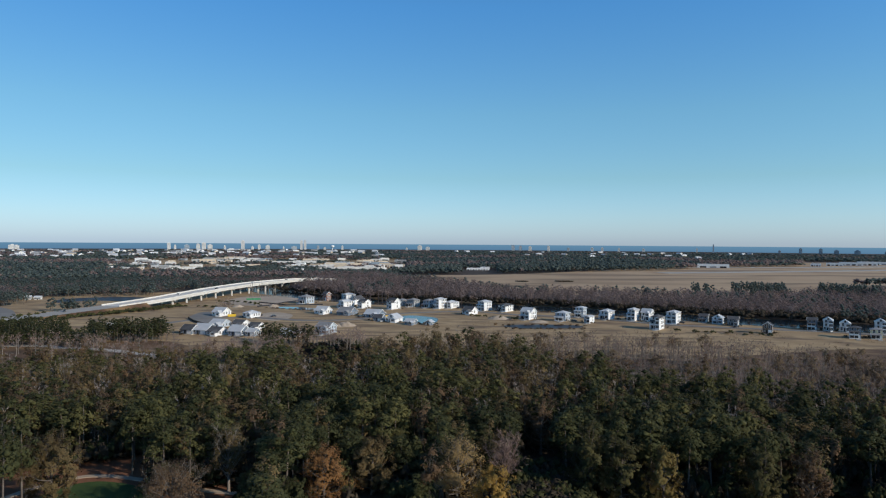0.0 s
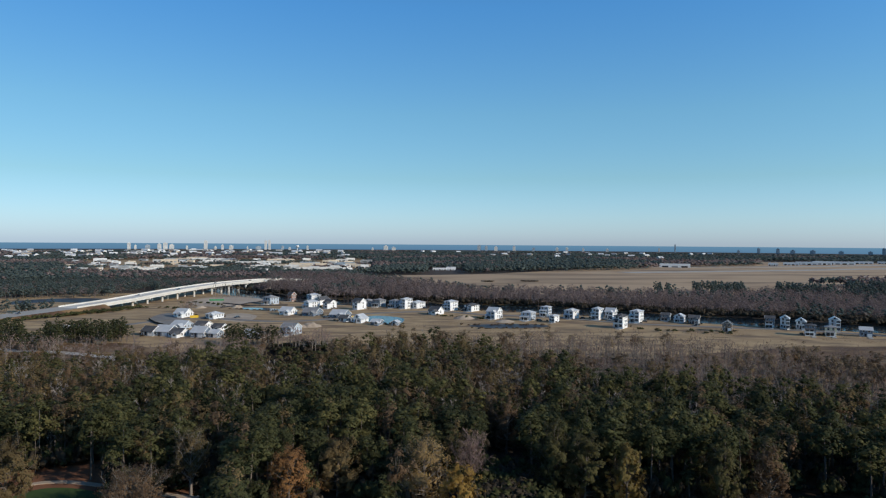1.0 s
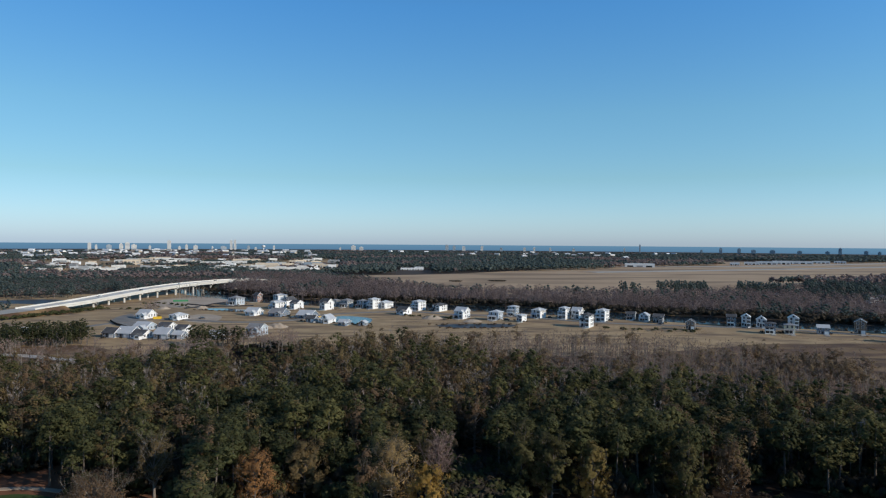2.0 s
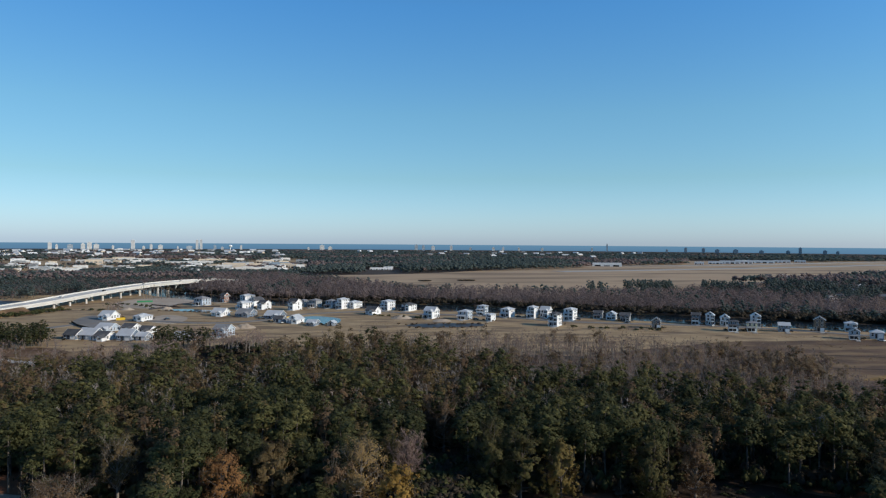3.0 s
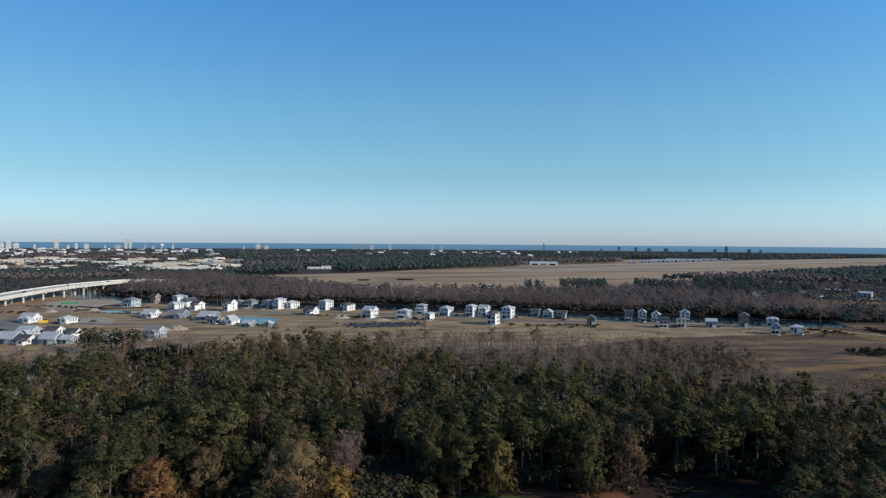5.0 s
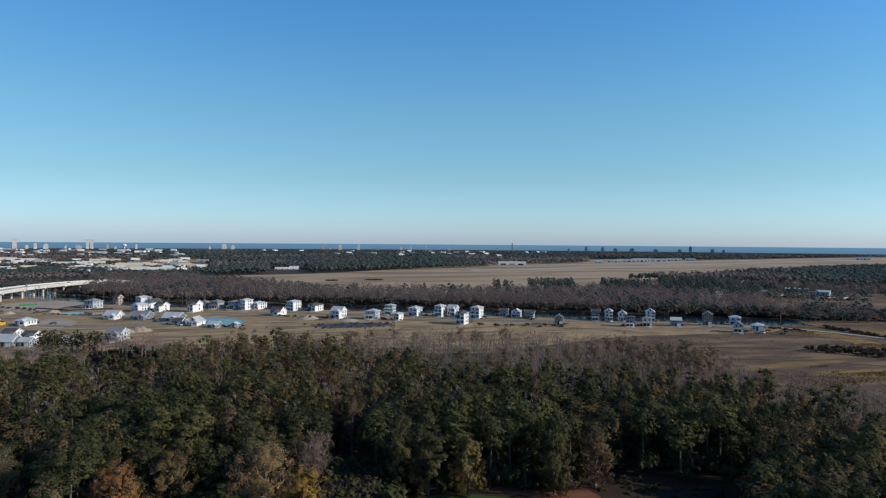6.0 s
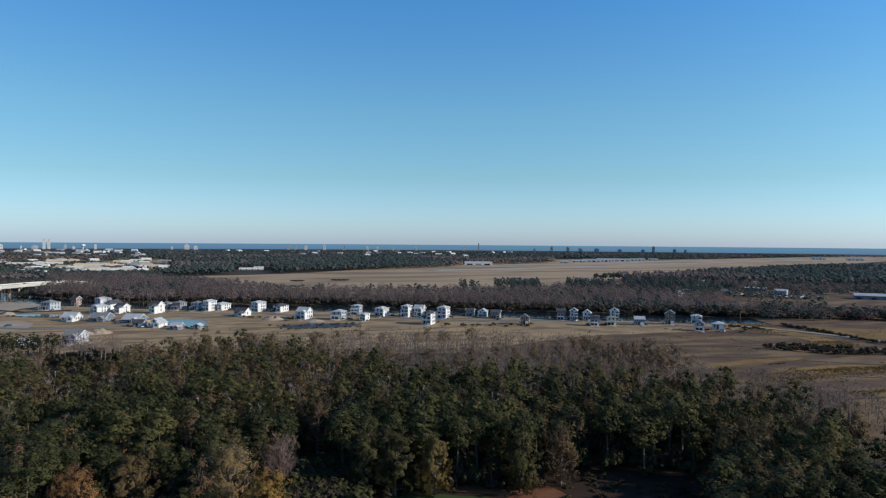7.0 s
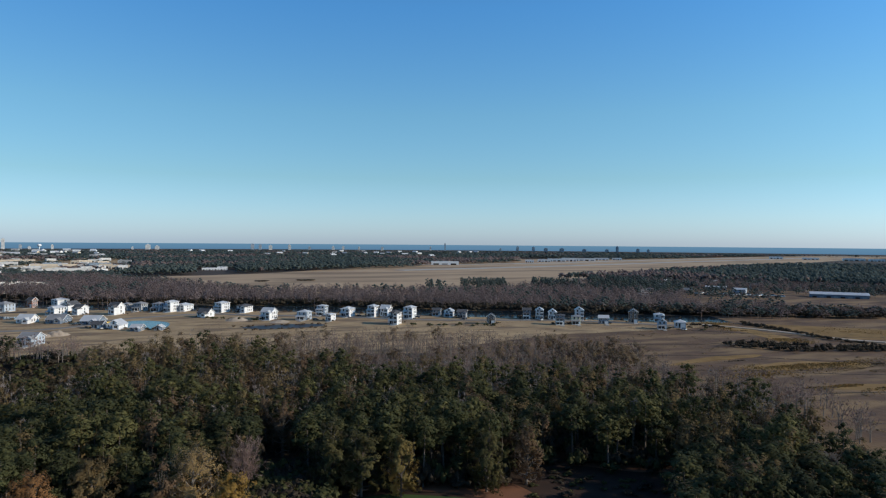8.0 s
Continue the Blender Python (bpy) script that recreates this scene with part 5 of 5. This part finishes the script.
for i, p in enumerate(ramp[:20]):
    d = ramp[min(i + 1, len(ramp) - 1)] - ramp[max(i - 1, 0)]
    s = Vector((d.y, -d.x, 0)).normalized()
    rr.append([ramp_road.verts.new(p + s * a + Vector((0, 0, 0.06))) for a in (-11.8, 11.8)])
for a, b in zip(rr, rr[1:]):
    ramp_road.faces.new((a[0], a[1], b[1], b[0]))
tagged(part("road_ramp", ramp_road, RUNWAY, None), "pale grey concrete approach to the bridge", "road", kind="structure")


# ---- far buildings ----
def tower(az, drop, wide, mat, label):
    """A coastal high-rise: body, floor bands, roof house."""
    d = 4560.0
    x, y = polar(az, d)
    w = wide * 3.2
    h = EYE - (drop / 1222.0) * d
    h = max(h, 14.0)
    root = tagged(new("high_rise"), label, "high-rise", "coastal high-rises")
    root.matrix_basis = pose(x, y, 0, 0, 0, -az)
    part("wall", a_box(-w / 2, w / 2, -9, 9, 0, h), mat, root)
    part("roof_house", a_box(-w * 0.22, w * 0.2, -5, 5, h, h + 4), mat, root)
    n = max(3, int(h / 7))
    for k in range(n):
        z = (k + 0.7) * h / n
        part("balcony_band", a_box(-w * 0.46, w * 0.46, -10.2, -9.02, z, z + 1.2), GLASS_BLUE if mat is not GLASS_BLUE else BUFF_WALL, root)
    return root


def towers(mat, label, text):
    for item in text.split(";"):
        az, up, w = (float(v) for v in item.split())
        tower(az, up, w, mat, label)


towers(BUFF_WALL, "pale high-rise hotel on the coast",
       "-31.97 9 12;-31.73 10 9;-21.66 5.3 6;-21.22 8.8 4;-19.53 6.8 7;-19.11 4.8 8;-18.65 7.8 9;-17.54 9.8 4;-16.17 0.8 7;-15.43 10.8 5;-14.91 7.8 5;-14.25 8.8 8;-13 10.8 3;-11.59 0 5;-11.3 -0.2 5;-9.71 12.8 5;-8.29 8.8 4;-1.92 7.8 9;-1.27 10.3 8;-3 14.3 4;"
       "7.2 8 6.6;8.7 7 5.3;12.2 9.5 5.3;13 9 4.6;14.3 10 4;16.2 10.5 5.3;20.2 9 3.3")
towers(GLASS_BLUE, "blue-grey high-rise block on the coast",
       "-20.36 8.3 9;-12.16 10.3 11;-10.26 8.8 5;5.8 6 6.6;6.4 7 5.9;10.3 10 5.3;27.4 7.5 5.3;28.7 8 5.9;29.7 10 7.9;31 10 9.2;32.8 11 7.9;34.6 11 6.6;35.4 6 5.3;37 10 6.6;37.8 11 5.3;26 11 4.6")
tower(21.4, 2.5, 2.6, GLASS_BLUE, "slim dark tower by the airfield")


def shed(x, y, turn, w, d, h, wall_m, label, doors=4, roof_m=None, gabled=False, group="commercial buildings"):
    """A low commercial building: walls, roof with parapet, doors or window band."""
    root = tagged(new("commercial_building"), label, "building", group)
    root.matrix_basis = pose(x, y, 0, 0, 0, turn)
    bm = a_box(-w / 2, w / 2, -d / 2, d / 2, -0.2, h)
    if gabled:
        gable(bm, w - 0.02, d - 0.02, h - 0.01, d * 0.12, False)
        part("roof", gable_roof(w, d, h, d * 0.12, False, over=0.6), roof_m or METAL_ROOF, root)
    else:
        part("roof", a_box(-w / 2 + 0.4, w / 2 - 0.4, -d / 2 + 0.4, d / 2 - 0.4, h + 0.004, h + 0.25), roof_m or FLAT_ROOF, root)
        for y0 in (-d / 2, d / 2 - 0.35):
            part("parapet", a_box(-w / 2, w / 2, y0, y0 + 0.35, h + 0.003, h + 1.0), wall_m, root)
        for k in range(3 if doors > 3 else 1):
            part("roof_unit", a_box((k - 1) * w * 0.28 - 1.5, (k - 1) * w * 0.28 + 1.5, -2 + k, 1.5 + k, h + 0.26, h + 2.0), STEEL, root)
    part("wall", bm, wall_m, root)
    for k in range(doors):
        px = (k - (doors - 1) / 2) * w / (doors + 0.2)
        part("shop_front", a_box(px - w / doors * 0.3, px + w / doors * 0.3, -d / 2 - 0.12, -d / 2 + 0.02, 0, h * 0.5), PANE if k % 2 == 0 else GREY, root)
    return root


def sheds(text, wall_m, label, **kw):
    for item in text.split(";"):
        az, d, turn, w, dp, h = (float(v) for v in item.split())
        shed(*polar(az, d), turn, w * 0.8, dp * 0.55, h * 0.85, wall_m, label, **kw)


sheds("-20.6 1363 18 62 26 7;-16.4 2000 14 70 40 9;-15.2 1960 10 36 30 10;-12.6 1680 10 95 50 9;-11.2 1720 8 60 46 9;-7.6 1345 6 64 34 8;-6.2 1380 4 40 26 7;-9.4 1460 8 44 26 8;"
      "-22.6 2300 20 60 40 8;-19.6 2350 20 80 40 8;-18 2450 15 60 40 8;-13.6 2350 10 90 50 8;-10.2 2250 10 60 40 8;-6.6 2320 5 90 50 7;-24.6 2500 20 60 34 7", BUFF_WALL,
      "white flat-roofed retail building in the distance")
sheds("-18.8 1900 14 50 30 9;-14.2 1800 10 44 30 8;-8.8 1600 8 60 30 8;-3.8 1500 -4 42 22 8;-10.4 1950 8 90 40 8;-4.8 1560 0 30 22 9;-16.8 2150 10 70 40 9", TAN_WALL,
      "tan flat-roofed retail building in the distance")
sheds("-5.2 1600 0 50 24 10;-8.4 1660 8 36 24 9;-14.4 1950 10 40 24 9", GLASS_BLUE, "dark blue-grey commercial building in the distance")
sheds("2.9 1411 -6 56 20 4.2;3.5 1425 -6 24 14 6", WHITE, "bright white long building by the airfield", doors=8)
sheds("21.4 1756 -22 88 40 9", WHITE, "large white aircraft hangar", doors=3, group="airport buildings")
sheds("28.4 2030 -28 30 20 8;29.6 2110 -28 50 24 8;30.6 2180 -28 70 26 9;31.6 2210 -28 60 26 11;32.8 2290 -28 90 26 9;34.2 2400 -30 60 26 8;35.4 2470 -30 40 22 7;47 3050 -40 60 30 10;"
      "49.3 3000 -40 70 26 8;52 2950 -40 90 30 9;53.4 2900 -40 60 30 8", WHITE, "long white airport terminal building", group="airport buildings")
shed(*polar(51.1, 872), -46, 56, 18, 3.8, SLATE, "long slate-walled metal warehouse with pale roof", doors=8, gabled=True)
shed(618, 628, -52, 14, 13, 5.0, BLUE, "blue-fronted warehouse with a pale gable", doors=4, gabled=True)
shed(640, 690, -40, 24, 10, 3.5, GREY, "grey workshop behind parked trucks", doors=5, gabled=True)

# town blocks beyond the bridge
sheet("town_ground", [polar(-26, 1500), polar(-22, 1290), polar(-14, 1300), polar(-8, 1270), polar(-4, 1330), polar(-2.6, 1560), polar(-4, 2100), polar(-4, 2700), polar(-14, 2750),
                      polar(-27, 2700), polar(-28, 2000)], 0.1, FIELD, "pale parking lots and dry grass round shops", "lots", wobble=20)
rng = np.random.default_rng(37)
sheet("truck_yard", [polar(40.5, 700), polar(46, 700), polar(56, 700), polar(57, 950), polar(50, 955), polar(41, 950)], 0.1, MARSH, "pale dirt yard with parked trucks", "yard", wobble=6)
for k in range(120):
    az, d = rng.uniform(-26, -3.4), 1330 + 780 * rng.uniform() ** 1.1
    s = rng.uniform(0.35, 0.8) * (0.7 + d / 3000)
    shed(*polar(az, d), float(rng.uniform(-10, 25)), 30 * s, 18 * s, rng.uniform(4, 7.5), (BUFF_WALL, WHITE, TAN_WALL, BUFF_WALL, GREY)[k % 5],
         ("white", "white", "tan", "white", "grey")[k % 5] + " flat-roofed shop building in the distance", doors=2, roof_m=(FLAT_ROOF, METAL_ROOF, FLAT_ROOF, SHINGLE)[k % 4])

# scattered far homes
rng = np.random.default_rng(31)


def cottage(x, y, turn, w, d, h, wall_m, roof_m, group, label):
    root = tagged(new("cottage"), label, "house", group)
    root.matrix_basis = pose(x, y, 0, 0, 0, turn)
    bm = a_box(-w / 2, w / 2, -d / 2, d / 2, -0.2, h)
    gable(bm, w - 0.02, d - 0.02, h - 0.01, d * 0.3, False)
    part("wall", bm, wall_m, root)
    part("roof", gable_roof(w, d, h, d * 0.3, False), roof_m, root)
    for k in (-1, 1):
        add_window(root, k * w * 0.27, -d / 2, h * 0.35, 0, WIDE_WINDOW)
    add_window(root, w / 2, 0, h * 0.35, 90)
    part("door", a_box(-0.5, 0.5, -d / 2 - 0.05, -d / 2 + 0.02, 0, 2.1), PANE, root)


for k in range(46):
    az, d = rng.uniform(33, 53), rng.uniform(760, 1350)
    if 43 < az < 53 and d < 960:
        continue
    x, y = polar(az, d)
    cottage(x, y, float(rng.uniform(-70, 10)), rng.uniform(8, 13), rng.uniform(6, 8), rng.uniform(2.8, 4.6), (GREY, TAN_WALL, GREY, WHITE)[k % 4],
            (SHINGLE, METAL_ROOF, DARK_SHINGLE)[k % 3], "homes in the woods", "pale low house half hidden by woods")
for k in range(150):
    az, d = rng.uniform(-33.5, -5), rng.uniform(2200, 3600)
    x, y = polar(az, d)
    cottage(x, y, float(rng.uniform(-70, 40)), rng.uniform(14, 30), rng.uniform(10, 16), rng.uniform(9, 13), (WHITE, BUFF_WALL, TAN_WALL, WHITE)[k % 4],
            (FLAT_ROOF, METAL_ROOF, SHINGLE)[k % 3], "far town buildings", "pale distant town building")
for k in range(26):
    az, d = rng.uniform(-4, 26), rng.uniform(2300, 3500)
    x, y = polar(az, d)
    cottage(x, y, float(rng.uniform(-70, 40)), rng.uniform(14, 26), rng.uniform(10, 16), rng.uniform(8, 12), (WHITE, BUFF_WALL, TAN_WALL)[k % 3],
            (FLAT_ROOF, METAL_ROOF)[k % 2], "far town buildings", "pale distant town building")
cottage(*polar(-30.4, 768), 14, 6, 4, 2.0, WHITE, METAL_ROOF, "homes in the woods", "white low building by the highway")
cottage(*polar(-31.0, 772), 20, 5, 4, 2.4, WHITE, METAL_ROOF, "homes in the woods", "small white shed by the highway")
cottage(*polar(-25.4, 478), 30, 11, 8, 3.4, WHITE, METAL_ROOF, "homes in the woods", "white-roofed house among dark pines")


# ---- water tower ----
x, y = polar(-9.1, 3300)
wt = tagged(new("water_tower"), "white round water tower on a slim stem", "water tower")
wt.location = (x, y, 0)
bm = bmesh.new()
bmesh.ops.create_icosphere(bm, subdivisions=3, radius=8)
bm.transform(Matrix.Translation((0, 0, 32)) @ Matrix.Diagonal((1.1, 1.1, 0.75, 1)))
part("tank", bm, WHITE, wt)
part("stem", tube(bmesh.new(), [(0, 0, -0.5), (0, 0, 4), (0, 0, 26.4)], [4, 2, 2], 12), WHITE, wt)


# ---- vehicles ----
def car(x, y, z, turn, mat, label, name="car", s=1.0):
    root = tagged(new(name), label, "car" if name == "car" else "truck")
    root.matrix_basis = pose(x, y, z, 0, 0, turn) @ Matrix.Diagonal((s, s, s, 1))
    bm = a_box(-0.9, 0.9, -2.2, 2.2, 0.35, 0.95)
    bmesh.ops.bevel(bm, geom=bm.edges[:], offset=0.12, segments=2, affect='EDGES')
    part("body", bm, mat, root)
    bm = a_box(-0.78, 0.78, -1.0, 1.5, 0.955, 1.5)
    for v in bm.verts:
        if v.co.z > 1.2:
            v.co.x *= 0.8
            v.co.y *= 0.7
    part("cabin", bm, PANE, root)
    for sx in (-0.82, 0.82):
        for sy in (-1.4, 1.4):
            w = part("wheel", tube(bmesh.new(), [(sx - 0.1, sy, 0.33), (sx + 0.1, sy, 0.33)], [0.33, 0.33], 12), RUBBER, root)
    return root


car(-287, 523, 2.98, 30, CAR_DARK, "dark car on the highway ramp")
for k, i in enumerate((18, 29, 41, 50)):
    p, s = line[i], side[i]
    car(p.x + s.x * (3 if k % 2 else -3), p.y + s.y * (3 if k % 2 else -3), p.z + 0.02, math.degrees(math.atan2(s.y, s.x)) + (0 if k % 2 else 180),
        (CAR_WHITE, CAR_DARK, CAR_WHITE, CAR_DARK)[k], ("white", "dark", "white", "dark")[k] + " car driving on the bridge")
for k, (x, y) in enumerate([(70, 520), (96, 503), (132, 518), (150, 505), (172, 496), (202, 474), (254, 452), (272, 455), (-62, 522), (-60, 530), (-82, 548), (-128, 522),
                            (-44, 494), (46, 574), (14, 596), (318, 372), (290, 418)]):
    car(x, y, 0.25, k * 61 % 360, (CAR_WHITE, CAR_DARK, CAR_DARK)[k % 3], ("white", "dark", "dark")[k % 3] + " parked car by the houses")
for k in range(22):
    x, y = polar(41.5 + k * 0.28, 842 + 14 * math.sin(k * 2.1))
    car(x, y, 0.0, k * 97 % 360, (CAR_WHITE, CAR_WHITE, CAR_DARK)[k % 3], "pale work truck parked in the yard" if k % 3 < 2 else "dark work truck parked in the yard", "truck", 1.7)


# ---- small things round the building site ----
def dumpster(x, y, turn):
    root = tagged(new("dumpster"), "yellow open-topped waste container on the dirt", "dumpster")
    root.matrix_basis = pose(x, y, 0.1, 0, 0, turn)
    bm = bmesh.new()
    box(bm, -3, 3, -1.2, -1.1, 0.2, 1.9)
    box(bm, -3, 3, 1.1, 1.2, 0.2, 1.9)
    box(bm, -3, -2.9, -1.1, 1.1, 0.2, 1.9)
    box(bm, 2.9, 3, -1.1, 1.1, 0.2, 1.9)
    box(bm, -2.9, 2.9, -1.1, 1.1, 0.2, 0.3)
    part("body", bm, YELLOW, root)
    for k in (-2, 0, 2):
        part("rib", a_box(k - 0.08, k + 0.08, -1.28, -1.21, 0.2, 1.9), YELLOW, root)
    for k in (-2.3, 2.3):
        part("skid", a_box(k - 0.15, k + 0.15, -1.1, 1.1, 0.0, 0.19), RUBBER, root)


dumpster(*polar(-17.0, 545), 20)
dumpster(*polar(-4.6, 520), 40)


SILT = [(-161, 599), (-155, 607), (-150, 621), (-147, 641), (-141, 651), (-138, 662)]
COURT = [(-188, 509), (-177, 489), (-168, 477), (-162, 470), (-156, 469)]


def fence_run(x0, y0, x1, y1, h, mat, label, name="site_fence"):
    """A low fabric fence on stakes."""
    root = tagged(new(name), label, "fence", "site fences")
    a = math.degrees(math.atan2(y1 - y0, x1 - x0))
    root.matrix_basis = pose(x0, y0, 0.1, 0, 0, a)
    n = math.hypot(x1 - x0, y1 - y0)
    part("panel", a_box(0, n, -0.03, 0.03, 0.05, h), mat, root)
    for k in range(int(n / 4) + 1):
        part("post", a_box(k * 4 - 0.05, k * 4 + 0.05, 0.031, 0.12, -0.1, h + 0.15), BARK, root)


for (x0, y0), (x1, y1) in zip(SILT, SILT[1:]):
    fence_run(x0, y0, x1, y1, 1.1, CAR_DARK, "black silt fence along a graded lot")
for (x0, y0), (x1, y1) in zip(COURT, COURT[1:]):
    fence_run(x0, y0, x1, y1, 1.4, SCRUB, "dark low retaining edge round a gravel court", "retaining_edge")
fence_run(-170, 640, -140, 615, 1.0, CAR_DARK, "black silt fence round a graded lot")
fence_run(-140, 615, -108, 622, 1.0, CAR_DARK, "black silt fence round a graded lot")
fence_run(-190, 668, -177, 671, 1.7, GREEN, "bright green screened fence by the bridge", "screen_fence")


def mound(x, y, r, h, seed, mat=DIRT, label="low mound of tan sand on the building site"):
    bm = bmesh.new()
    bmesh.ops.create_grid(bm, x_segments=14, y_segments=14, size=r)
    for v in bm.verts:
        q = v.co.length / r
        v.co.z = -0.1 + max(0.0, 1 - q * q) * h * (1 + 0.4 * noise.noise((v.co.x * 0.4, v.co.y * 0.4, seed)))
    ob = part("sand_mound", bm, mat, None)
    ob.matrix_basis = pose(x, y, 0.1)
    tagged(ob, label, "mound")


for k, (x, y, r, h) in enumerate([(-66, 471, 7, 2.6), (-73, 467, 6, 2.0), (-148, 604, 5, 2.0), (-178, 600, 5, 1.8), (42, 520, 8, 2.2), (70, 500, 7, 1.4)]):
    mound(x, y, r, h, k)


def snag(x, y, h, seed):
    """A tall dead swamp trunk."""
    g = random.Random(seed)
    root = tagged(new("dead_tree"), "tall pale dead trunk standing near the bridge", "tree", "dead trunks")
    root.location = (x, y, 0)
    part("trunk", tube(bmesh.new(), [(0, 0, -0.3), (g.uniform(-.3, .3), 0, h * 0.5), (g.uniform(-.6, .6), 0.3, h)], [0.35, 0.24, 0.06], 7), PALE_BARK, root)
    for k in range(5):
        z, a = h * g.uniform(0.5, 0.9), g.uniform(0, 6.28)
        part("limb", tube(bmesh.new(), [(0, 0, z), (math.cos(a) * 1.6, math.sin(a) * 1.6, z + 1.2)], [0.1, 0.03], 5), PALE_BARK, root)


for k in range(12):
    snag(*polar(-15.6 + 0.18 * k, 735 + 12 * math.sin(k * 3.1)), 13 + 3 * math.sin(k * 1.7), k)
